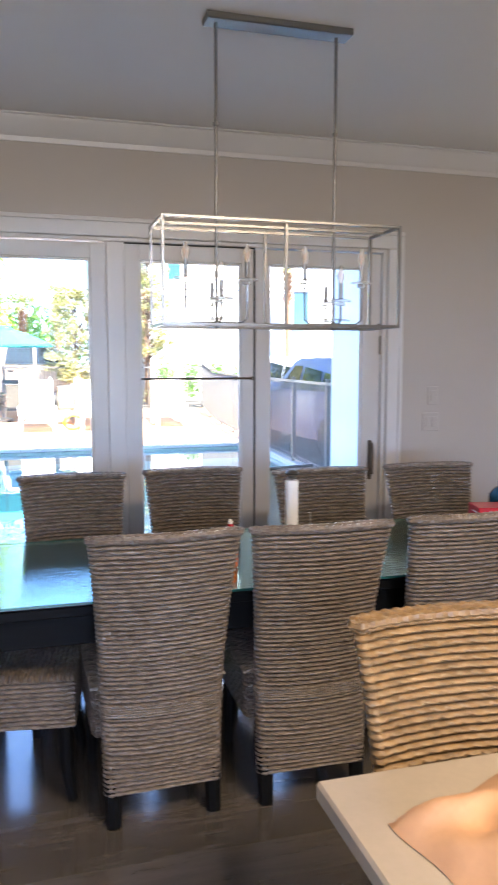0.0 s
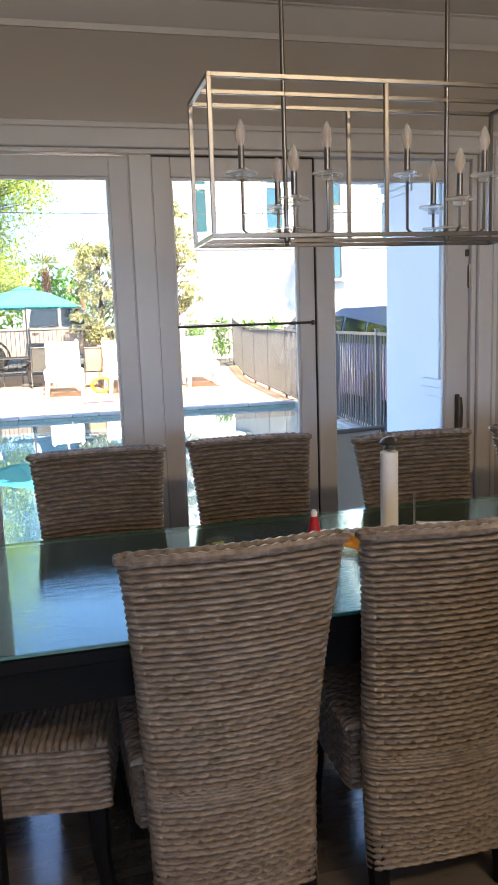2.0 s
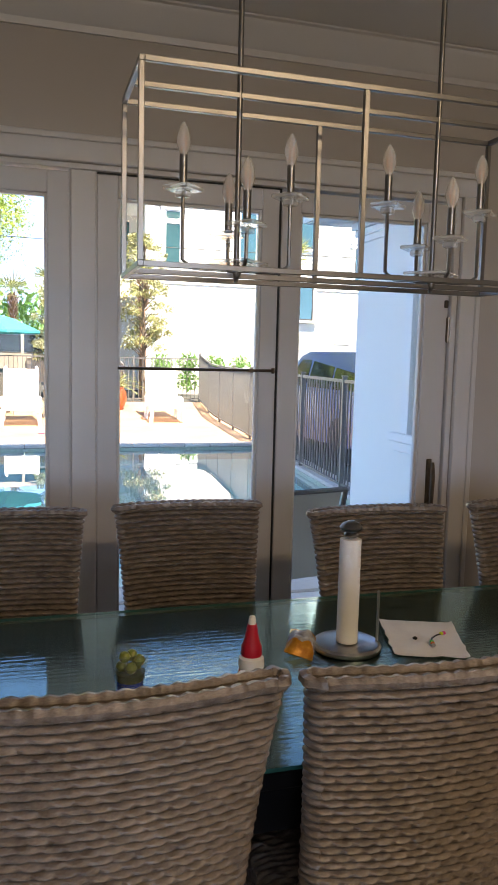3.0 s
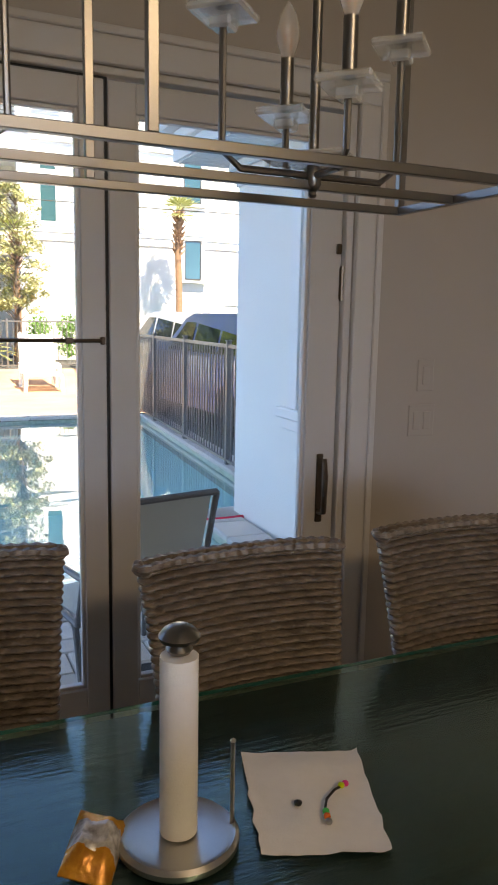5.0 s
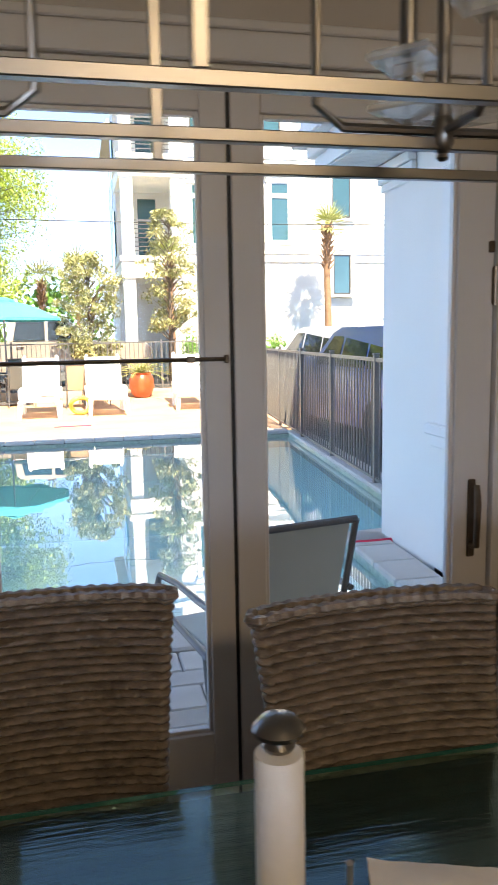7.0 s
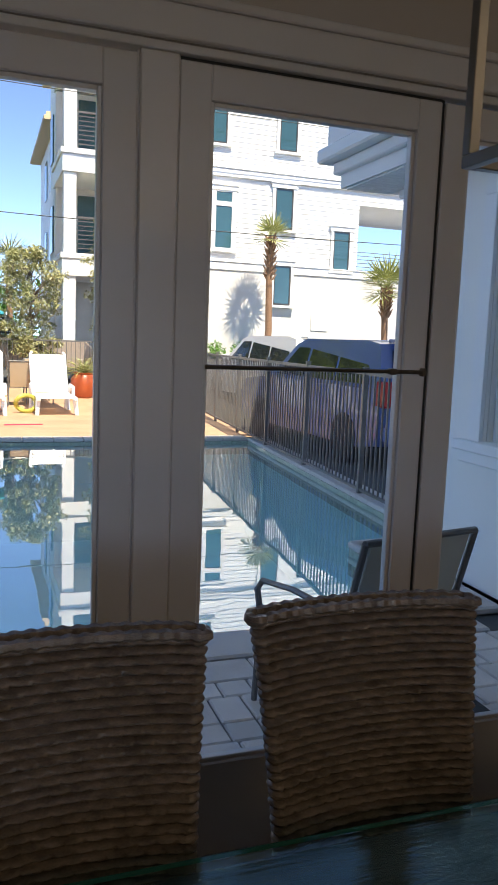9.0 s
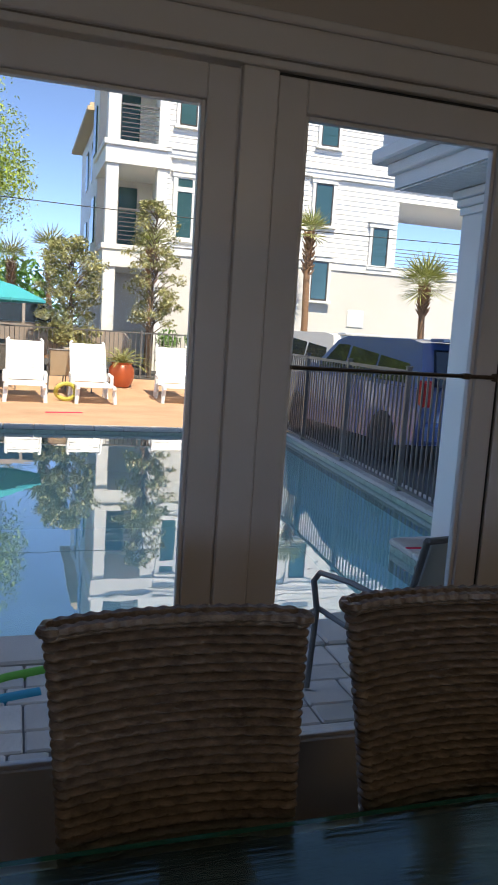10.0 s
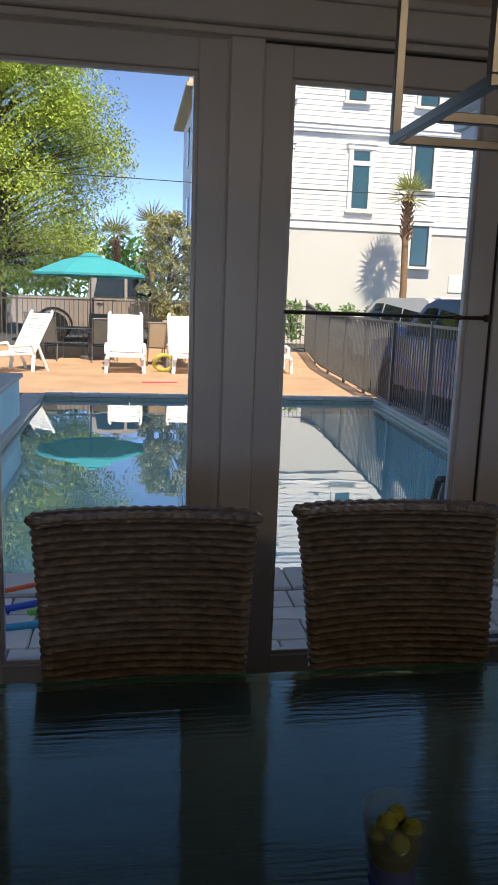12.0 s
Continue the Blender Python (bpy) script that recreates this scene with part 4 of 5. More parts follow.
solid("water", Geo().add([Vector((x, y, GZ - 0.03)) for x, y in POOL], [tuple(range(n))]), WATER, "still clear pool water mirroring the houses", "water", smooth=False)

# raised spa at the side of the pool
g = Geo().box(-4.4, -1.82, 11.9, 12.2, GZ, 0.46, 0.01).box(-4.4, -1.82, 13.8, 14.1, GZ, 0.46, 0.01).box(-2.12, -1.82, 12.2, 13.8, GZ, 0.46, 0.01).box(-4.4, -4.1, 12.2, 13.8, GZ, 0.46, 0.01)
spa = thing("spa", "raised spa with grey stone rim and aqua tile", "spa")
part("wall", g, POOLWALL, spa)
part("rim", Geo().box(-4.45, -1.78, 11.86, 12.24, 0.461, 0.52, 0.015).box(-4.45, -1.78, 13.76, 14.14, 0.461, 0.52, 0.015).box(-2.16, -1.78, 12.24, 13.76, 0.461, 0.52, 0.015), COPING, spa)
part("spa_water", Geo().box(-4.1, -2.13, 12.21, 13.79, 0.3, 0.40), WATER, spa)


def fence(name, p0, p1, bays, height, label):
    """A metal picket fence along a straight run."""
    p0, p1 = Vector(p0), Vector(p1)
    d = p1 - p0
    ln = d.length
    ang = math.degrees(math.atan2(d.y, d.x))
    f = thing(name, label, "fence", pose(p0.x, p0.y, 0, 0, 0, ang))
    z = lambda s: ground_z(p0.y + d.y * s / ln)
    post = Geo().box(-0.026, 0.026, -0.026, 0.026, 0, height + 0.05, 0.004).box(-0.034, 0.034, -0.034, 0.034, height + 0.051, height + 0.065, 0.005).box(-0.05, 0.05, -0.05, 0.05, 0, 0.012, 0.003).mesh("post", FENCEB)
    picket = Geo().box(-0.0085, 0.0085, -0.0085, 0.0085, 0.08, height - 0.02, 0.0).mesh("picket", FENCEB, False)
    bay = ln / bays
    for i in range(bays + 1):
        part("post", post, None, f, m=pose(bay * i, 0, z(bay * i)))
    for i in range(bays):
        a, b = bay * i + 0.028, bay * (i + 1) - 0.028
        za, zb = z(a), z(b)
        for h, t in ((height, 0.018), (0.10, 0.014)):
            g = Geo().add([Vector((x, y, zz + h + k)) for x, zz in ((a, za), (b, zb)) for y in (-0.016, 0.016) for k in (-t, t)],
                          [(0, 1, 3, 2), (4, 6, 7, 5), (0, 4, 5, 1), (2, 3, 7, 6), (0, 2, 6, 4), (1, 5, 7, 3)])
            part("rail", g, FENCEB, f, smooth=False)
        m = max(2, int(bay / 0.115))
        for k in range(1, m):
            x = a + (b - a) * k / m
            part("picket", picket, None, f, m=pose(x, 0, z(x)))
    return f


fence("fence", (3.06, 9.9), (4.32, 24.6), 8, 1.33, "dark bronze metal picket fence along the pool")
fence("fence", (4.32, 24.6), (-7.0, 24.2), 6, 1.22, "dark metal picket fence at the back of the deck")


# ---- trees ----
def leaf_cloud(g, rnd, centre, radius, count, size, squash=0.8, shape="leaf"):
    """Many small leaves scattered through a clump."""
    c = Vector(centre)
    for _ in range(count):
        d = Vector((rnd.gauss(0, 1), rnd.gauss(0, 1), rnd.gauss(0, 1))).normalized() * radius * rnd.random() ** 0.45
        d.z *= squash
        p = c + d
        e = Euler((rnd.uniform(-1.2, 1.2), rnd.uniform(-1.2, 1.2), rnd.uniform(0, 6.28))).to_matrix()
        s = size * rnd.uniform(0.6, 1.3)
        q = [p + e @ Vector(a) * s for a in ((-1, 0, 0), (0, -0.42, 0.1), (1, 0, 0), (0, 0.42, 0.1))]
        g.add(q, [(0, 1, 2, 3)])


def tree(name, label, base, height, spread, leaf_mat, seed, clumps, per, size, trunk_r, low=0.35, tall=0.5, crown_shift=(0, 0)):
    rnd = random.Random(seed)
    x, y = base
    t = thing(name, label, "tree", pose(x, y, ground_z(y)))
    g = Geo()
    top = height * 0.75
    g.tube([(0, 0, -0.1), (0.03, 0.02, top * 0.35), (crown_shift[0] * 0.5, crown_shift[1] * 0.5, top * 0.7), (crown_shift[0], crown_shift[1], top)], [trunk_r, trunk_r * 0.8, trunk_r * 0.5, trunk_r * 0.15], 9)
    leaves = Geo()
    for i in range(clumps):
        a = rnd.uniform(0, 6.283)
        h = low * height + (1 - low) * height * rnd.random()
        rel = (h - low * height) / ((1 - low) * height)
        reach = spread * math.sqrt(max(0.03, math.sin(math.pi * min(0.97, 0.12 + 0.85 * rel)))) * rnd.uniform(0.35, 1.0)
        c = Vector((crown_shift[0] * rel + reach * math.cos(a), crown_shift[1] * rel + reach * math.sin(a), h))
        st = Vector((0.02, 0.02, max(0.25 * height, h - 0.35 * reach - 0.25)))
        mid = st.lerp(c, 0.55) + Vector((0, 0, 0.08 * reach))
        g.tube([st, mid, c], [trunk_r * 0.3, trunk_r * 0.16, trunk_r * 0.05], 5)
        leaf_cloud(leaves, rnd, c, spread * rnd.uniform(0.16, 0.30), per, size, 0.75)
    part("trunk", g, BARK, t)
    tagged(part("crown", leaves, leaf_mat, t, smooth=False), kind="")
    return t


tree("oak_tree", "broad live oak with bright green leaves behind the fence", (-4.5, 30.2), 9.3, 4.1, OAKLEAF, 5, 260, 480, 0.055, 0.17, low=0.18)
tree("magnolia_tree", "young magnolia with olive and rusty leaves by the fence", (0.62, 25.0), 3.45, 0.95, MAGLEAF, 7, 100, 105, 0.05, 0.07, low=0.2)
tree("magnolia_tree", "slender magnolia with sparse olive leaves by the fence", (2.75, 25.0), 4.6, 0.85, MAGLEAF, 9, 74, 70, 0.05, 0.06, low=0.30)


def palm(base, height, seed, label, fan=0.8, fronds=18, r=0.115):
    rnd = random.Random(seed)
    x, y = base
    t = thing("palm_tree", label, "tree", pose(x, y, ground_z(y)))
    g = Geo().tube([(0, 0, -0.1), (0.03, 0, height * 0.4), (-0.02, 0, height * 0.75), (0.02, 0, height)], [r * 1.1, r * 0.9, r * 0.85, r * 0.95], 10)
    for k in range(46):
        a, h = k * 2.4, height * (0.72 + 0.28 * k / 46)
        g.tube([(r * 0.8 * math.cos(a), r * 0.8 * math.sin(a), h), (r * 1.9 * math.cos(a), r * 1.9 * math.sin(a), h + 0.16)], [0.045, 0.015], 4)
    part("trunk", g, PALMBARK, t)
    g = Geo()
    for i in range(fronds):
        a = i * 2.399
        el = 1.25 - 1.75 * (i / fronds) + rnd.uniform(-0.15, 0.15)
        d = Vector((math.cos(a) * math.cos(el), math.sin(a) * math.cos(el), math.sin(el)))
        hub = Vector((0, 0, height)) + d * fan * 0.32
        g.tube([Vector((0, 0, height)), hub], [0.014, 0.008], 4)
        side = d.cross(Vector((0, 0, 1))).normalized()
        up = side.cross(d)
        for k in range(13):
            b = (k - 6) / 6 * 1.45
            tip = hub + (d * math.cos(b) + side * math.sin(b) + up * 0.1) * fan * (0.80 - 0.16 * abs(b)) - Vector((0, 0, 0.16 * fan * rnd.random()))
            w = (d * -math.sin(b) + side * math.cos(b)) * 0.021
            mid = hub.lerp(tip, 0.5)
            g.add([hub, mid + w, tip, mid - w], [(0, 1, 2, 3)])
    part("crown", g, PALMLEAF, t, smooth=False)
    return t


palm((7.7, 26.55), 4.48, 3, "cabbage palm with a fan crown before the white house", 0.80)
palm((11.2, 25.6), 3.1, 4, "short cabbage palm beside the parking", 1.15, 34)
palm((0.4, 33.0), 3.8, 6, "distant palm behind the fence", 1.1)
palm((-0.9, 34.0), 3.4, 8, "distant palm behind the fence", 1.1)
palm((3.0, 26.9), 3.6, 11, "young palm beside the magnolia", 0.8)


# ---- the white house across the street ----
HY = 28.0
house = thing("white_house", "three storey white lap sided house with teal panes", "house")
HX0, HX1, HZ = 3.55, 11.35, 9.5
part("wall", Geo().box(HX0, HX1, HY + 0.03, HY + 9, -0.2, HZ).box(HX1, 22, HY + 0.03, HY + 4, -0.2, 3.75).box(HX1, 22, HY + 0.03, HY + 4, 6.2, HZ), SIDING, house, smooth=False)
g = Geo()
for i in range(64):
    z = 4.06 + 0.152 * i
    if z > HZ:
        break
    spans = [(HX0, HX1)] if 3.75 < z < 6.15 else [(HX0, 22)]
    for a, b in spans:
        g.add([Vector((a, HY + 0.028, z)), Vector((b, HY + 0.028, z)), Vector((b, HY + 0.012, z)), Vector((a, HY + 0.012, z)), Vector((a, HY + 0.026, z + 0.152)), Vector((b, HY + 0.026, z + 0.152))], [(0, 1, 2, 3), (3, 2, 5, 4)])
tagged(part("siding_boards", g, SIDING, house, smooth=False), kind="stuff")
part("base", Geo().box(HX0, 22, HY - 0.03, HY + 0.029, -0.2, 3.78), HOUSEBASE, house, "cream stucco ground storey", smooth=False)
for z in (3.78, 6.62):
    part("band", Geo().box(HX0 - 0.05, 22, HY - 0.07, HY + 0.02, z, z + 0.24, 0.01).box(HX0 - 0.08, 22, HY - 0.10, HY - 0.001, z + 0.241, z + 0.28, 0.01), HOUSETRIM, house)


def house_window(x0, x1, z0, z1, y=HY, transom=None):
    w = part("window", Geo().box(x0 - 0.1, x0, y - 0.05, y + 0.03, z0 - 0.02, z1, 0.005).box(x1, x1 + 0.1, y - 0.05, y + 0.03, z0 - 0.02, z1, 0.005).box(x0 - 0.14, x1 + 0.14, y - 0.07, y + 0.03, z1 + 0.001, z1 + 0.14, 0.005).box(x0 - 0.18, x1 + 0.18, y - 0.10, y + 0.03, z1 + 0.141, z1 + 0.18, 0.004), HOUSETRIM, house)
    part("sill", Geo().box(x0 - 0.16, x1 + 0.16, y - 0.10, y + 0.03, z0 - 0.10, z0 - 0.021, 0.005), HOUSETRIM, w)
    part("pane", Geo().box(x0, x1, y - 0.02, y - 0.012, z0, z1), DARKPANE, w, "dark teal reflecting pane")
    g = Geo()
    for a, b, c, d in ((x0, x0 + 0.04, z0, z1), (x1 - 0.04, x1, z0, z1), (x0 + 0.04, x1 - 0.04, z0, z0 + 0.04), (x0 + 0.04, x1 - 0.04, z1 - 0.04, z1)):
        g.box(a, b, y - 0.035, y - 0.021, c, d)
    if transom:
        g.box(x0 - 0.02, x1 + 0.02, y - 0.045, y - 0.021, transom - 0.07, transom + 0.07)
    part("sash", g, BRONZE if not transom else HOUSETRIM, w, smooth=False)


for x0, x1, z0, z1, tr in ((6.33, 6.93, 4.42, 6.2, 5.8), (8.34, 8.95, 5.18, 6.45, None), (10.45, 11.03, 4.02, 5.28, None), (6.12, 6.66, 7.6, 8.9, None), (3.85, 4.38, 4.3, 6.1, 5.75), (3.85, 4.38, 7.6, 8.9, None), (8.4, 9.0, 7.6, 8.9, None)):
    house_window(x0, x1, z0, z1, transom=tr)
house_window(8.34, 8.92, 2.79, 4.02, HY - 0.12)
part("wall_vent", Geo().box(9.75, 10.35, HY - 0.06, HY - 0.031, 2.0, 2.55, 0.01), HOUSETRIM, house)
# corner balconies at the left end of the house
BX0, BX1 = 1.75, 3.55
for z in (3.30, 6.27, 9.25):
    part("balcony_floor", Geo().box(BX0 - 0.05, BX1 + 0.1, HY - 0.06, HY + 3.0, z, z + 0.50, 0.01).box(BX0 - 0.1, BX1 + 0.1, HY - 0.10, HY + 3.0, z + 0.501, z + 0.66, 0.01), HOUSETRIM, house)
for a, b in ((BX0, BX0 + 0.36), (BX1 - 0.3, BX1)):
    for z0, z1 in ((-0.2, 3.3), (3.961, 6.27), (6.931, 9.25)):
        part("column", Geo().box(a, b, HY, HY + 0.36, z0, z1, 0.01), HOUSETRIM, house)
part("balcony_back_wall", Geo().box(BX0, BX1, HY + 2.6, HY + 2.8, -0.2, 9.2), HOUSEBASE, house, smooth=False)
for z in (3.96, 6.93):
    g = Geo()
    for k in range(7):
        zz = z + 0.15 + 0.13 * k
        g.box(BX0 + 0.36, BX1 - 0.3, HY + 0.09, HY + 0.11, zz, zz + 0.022)
    part("railing", g.box(BX0 + 0.36, BX1 - 0.3, HY + 0.075, HY + 0.125, z + 1.03, z + 1.08), FENCEB, house, "dark cable railing", smooth=False)
    part("balcony_door", Geo().box(BX0 + 0.7, BX1 - 0.5, HY + 2.56, HY + 2.59, z, z + 2.1, 0.005), DARKPANE, house)
part("eave", Geo().box(BX0 - 0.25, 23, HY - 0.5, HY + 4.9, 9.92, 10.05, 0.01), EAVE, house, "tan boarded eave")
part("side_wall", Geo().box(BX0 + 0.02, BX0 + 0.3, HY + 3.01, HY + 4.8, -0.2, 9.9), SIDING, house, smooth=False)
for z in (4.3, 7.2):
    part("shutter", Geo().box(BX0 - 0.03, BX0 + 0.018, HY + 3.4, HY + 4.3, z, z + 1.5, 0.01), DARKPANE, house)
part("porch_column", Geo().box(14.9, 15.3, HY + 0.02, HY + 0.42, 3.75, 6.2, 0.01), HOUSETRIM, house)
wing2 = thing("white_house", "white lap sided house behind with a tan eave", "house")
part("wall", Geo().box(2.05, 3.4, HY + 6, HY + 13, -0.2, 9.1), SIDING, wing2, smooth=False)
part("eave", Geo().box(1.6, 3.6, HY + 5.6, HY + 13.4, 9.1, 9.25, 0.01).box(1.7, 3.5, HY + 5.7, HY + 13.3, 9.251, 9.4), EAVE, wing2, "tan boarded eave")
for z in (4.2, 7.0):
    part("window", Geo().box(2.01, 2.048, HY + 7, HY + 8, z, z + 1.5, 0.005).box(2.01, 2.048, HY + 9.5, HY + 10.5, z, z + 1.5, 0.005), DARKPANE, wing2)
g = Geo()
for k in range(7):
    g.box(HX1, 16, HY + 0.05, HY + 0.07, 3.95 + 0.12 * k, 3.972 + 0.12 * k)
part("railing", g, FENCEB, house, smooth=False)

# hedge before the house
hedge = Geo()
rnd = random.Random(21)
for i in range(9):
    for z in (0.6, 1.2):
        leaf_cloud(hedge, rnd, (3.6 + i * 0.85, 26.9, z + 0.1 * rnd.random()), 0.36, 380, 0.06, 1.0)
tagged(new("hedge", hedge.mesh("hedge", HEDGE, False)), "row of clipped bright green shrubs by the house", "hedge", kind="stuff")

# far trees and roofs beyond the street
far = Geo()
rnd = random.Random(77)
for i in range(60):
    leaf_cloud(far, rnd, (-42 + i * 0.75 + rnd.uniform(-0.5, 0.5), 52 + rnd.uniform(-4, 4), 1.6 + rnd.random() * 2.2), 2.0, 160, 0.28, 0.9)
tagged(new("far_woods", far.mesh("far_woods", HEDGE, False)), "distant green trees beyond the street", "trees", kind="stuff")
for x, y, a, b, hgt in ((-16, 44, 9, 7, 4.2), (-30, 47, 10, 7, 6.0)):
    fh = thing("distant_house", "pale distant house with a low roof", "house", pose(x, y, 0.2))
    part("wall", Geo().box(-a / 2, a / 2, -b / 2, b / 2, 0, hgt), HOUSEBASE, fh, smooth=False)
    part("roof", Geo().add([Vector(q) for q in ((-a / 2 - 0.5, -b / 2 - 0.5, hgt), (a / 2 + 0.5, -b / 2 - 0.5, hgt), (a / 2 + 0.5, b / 2 + 0.5, hgt), (-a / 2 - 0.5, b / 2 + 0.5, hgt), (-a / 2 + 2, 0, hgt + 1.6), (a / 2 - 2, 0, hgt + 1.6))], [(0, 1, 5, 4), (1, 2, 5), (2, 3, 4, 5), (3, 0, 4), (3, 2, 1, 0)]), EAVE, fh, smooth=False)
    for k in range(3):
        part("window", Geo().box(-a / 3 + k * a / 3 - 0.5, -a / 3 + k * a / 3 + 0.5, -b / 2 - 0.04, -b / 2 - 0.005, 1.0, 2.4, 0.01), DARKPANE, fh)

# power lines over the street
for z0, z1, y in ((4.95, 4.75, 25.6), (8.6, 8.3, 27.0)):
    tagged(new("power_line", Geo().tube([(-14 + 3 * k, y, z0 + (z1 - z0) * k / 10 - 0.25 * math.sin(math.pi * k / 10)) for k in range(11)], 0.012, 5).mesh("power_line", GAP)), "thin dark overhead power line", "cable", "lines over the street")


# ---- cars ----
def car(name, label, m, paint, length, width, height, profile, glass_mat, wheels, tail=True):
    """A car along x, its front at +x, from a side outline (x, z) of body and cabin."""
    c = thing(name, label, "car", m)
    body, cabin = profile
    hw = width / 2

    def hull(outline, inset_low, inset_high, zmid):
        g = Geo()
        n = len(outline)
        rows = [(-1, 0.10), (-1, 0.0), (1, 0.0), (1, 0.10)]
        v = []
        for s, tuck in rows:
            for x, z in outline:
                w = hw - (inset_low + (inset_high - inset_low) * max(0.0, min(1.0, (z - zmid) / 0.6)))
                if tuck:
                    cx = sum(p[0] for p in outline) / n
                    cz = sum(p[1] for p in outline) / n
                    v.append(Vector((cx + (x - cx) * 0.985, s * w, cz + (z - cz) * 0.97)))
                else:
                    v.append(Vector((x, s * (w - 0.06), z)))
        f = []
        for r in range(3):
            for i in range(n):
                j = (i + 1) % n
                f.append((r * n + i, (r + 1) * n + i, (r + 1) * n + j, r * n + j))
        f.append(tuple(range(n)))
        f.append(tuple(3 * n + i for i in range(n))[::-1])
        return g.add([v[0 * n + i] for i in range(n)] + [v[n + i] for i in range(n)] + [v[2 * n + i] for i in range(n)] + [v[3 * n + i] for i in range(n)], f)
    part("body", hull(body, 0.0, 0.03, 0.5), paint, c)
    cab = part("cabin", hull(cabin, 0.03, 0.20, 0.95), paint, c)
    return c, hw


def add_wheels(c, hw, xs, r):
    tyre = Geo().lathe([(r * 0.6, -0.11), (r * 0.95, -0.11), (r, -0.08), (r, 0.08), (r * 0.95, 0.11), (r * 0.6, 0.11)], seg=24).mesh("tyre", GAP)
    rim = Geo().lathe([(0.0, 0.075), (r * 0.2, 0.085), (r * 0.6, 0.06), (r * 0.62, 0.1), (r * 0.62, -0.1), (0.0, -0.1)], seg=24).mesh("rim", STEEL)
    for x in xs:
        for s in (-1, 1):
            w = part("wheel", tyre, None, c, m=pose(x, s * (hw - 0.11), r, 90 * -s, 0, 0))
            part("rim", rim, None, w)


NAVY = material("dark_blue_car_paint", (0.035, 0.09, 0.27), 0.3, 0.0, vary=0.1, scale=2, bump=0, coat=1.0)
WHITEP = material("white_car_paint", (0.75, 0.75, 0.74), 0.25, vary=0.03, scale=2, bump=0, coat=1.0)
TANP = material("beige_metallic_paint", (0.50, 0.40, 0.33), 0.3, 0.4, vary=0.06, scale=2, bump=0, coat=1.0)
CARGLASS = material("tinted_car_glass", (0.012, 0.02, 0.028), 0.04, vary=0.2, scale=2, bump=0, spec=0.8)
LENS = material("red_lamp_lens", (0.45, 0.01, 0.015), 0.12, vary=0.1, bump=0)


def suv(label, m, paint, h=1.76):
    body = [(-2.3, 0.35), (-1.9, 0.28), (1.9, 0.28), (2.3, 0.4), (2.36, 0.75), (2.2, 0.98), (1.15, 1.08), (-2.25, 1.08), (-2.36, 0.8)]
    cab = [(-2.28, 1.06), (1.18, 1.06), (0.45, h - 0.08), (0.1, h), (-1.7, h), (-2.0, h - 0.05)]
    c, hw = car("suv", label, m, paint, 4.7, 1.92, h, (body, cab), CARGLASS, None)
    add_wheels(c, hw, (-1.45, 1.45), 0.36)
    for s in (-1, 1):
        g = Geo()
        for a, b, ta, tb in ((-1.95, -1.05, -1.75, -1.02), (-0.98, -0.12, -0.96, -0.12), (-0.04, 0.86, -0.04, 0.36)):
            g.add([Vector((a, s * (hw - 0.055), 1.12)), Vector((b, s * (hw - 0.055), 1.12)), Vector((tb, s * (hw - 0.185), h - 0.14)), Vector((ta, s * (hw - 0.185), h - 0.14)),
                   Vector((a, s * (hw - 0.10), 1.12)), Vector((b, s * (hw - 0.10), 1.12)), Vector((tb, s * (hw - 0.22), h - 0.14)), Vector((ta, s * (hw - 0.22), h - 0.14))],
                  [(0, 1, 2, 3), (4, 7, 6, 5), (0, 4, 5, 1), (1, 5, 6, 2), (2, 6, 7, 3), (3, 7, 4, 0)])
        part("side_window", g, CARGLASS, c, smooth=False)
        part("tail_lamp", Geo().box(-2.39, -2.2, s * hw - (0.16 if s > 0 else -0.02), s * hw + (0.02 if s < 0 else -0.02) + (0.14 if s < 0 else 0), 0.85, 1.18, 0.02), LENS, c, "red tail lamp")
        part("mirror", Geo().box(0.72, 0.88, s * hw - 0.10 + (0.10 if s > 0 else -0.10), s * hw + 0.10 + (0.10 if s > 0 else -0.10), 1.08, 1.24, 0.03), paint, c)
    g = Geo().add([Vector((-2.335, -0.72, 1.10)), Vector((-2.335, 0.72, 1.10)), Vector((-2.09, 0.62, h - 0.13)), Vector((-2.09, -0.62, h - 0.13)), Vector((-2.2, -0.72, 1.10)), Vector((-2.2, 0.72, 1.10)), Vector((-2.0, 0.62, h - 0.13)), Vector((-2.0, -0.62, h - 0.13))],
                  [(0, 3, 2, 1), (4, 5, 6, 7), (0, 1, 5, 4), (1, 2, 6, 5), (2, 3, 7, 6), (3, 0, 4, 7)])
    part("rear_window", g, CARGLASS, c, smooth=False)
    g = Geo().add([Vector((1.16, -0.76, 1.10)), Vector((1.16, 0.76, 1.10)), Vector((0.52, 0.66, h - 0.09)), Vector((0.52, -0.66, h - 0.09)), Vector((1.06, -0.76, 1.08)), Vector((1.06, 0.76, 1.08)), Vector((0.42, 0.66, h - 0.11)), Vector((0.42, -0.66, h - 0.11))],
                  [(0, 1, 2, 3), (4, 7, 6, 5), (0, 4, 5, 1), (1, 5, 6, 2), (2, 6, 7, 3), (3, 7, 4, 0)])
    part("windscreen", g, CARGLASS, c, smooth=False)
    part("bumper", Geo().box(-2.45, -2.3, -0.9, 0.9, 0.38, 0.66, 0.05).box(2.3, 2.42, -0.88, 0.88, 0.38, 0.62, 0.05), paint, c)
    part("spoiler", Geo().box(-2.2, -1.9, -0.6, 0.6, h - 0.03, h + 0.015, 0.01), paint, c)
    return c


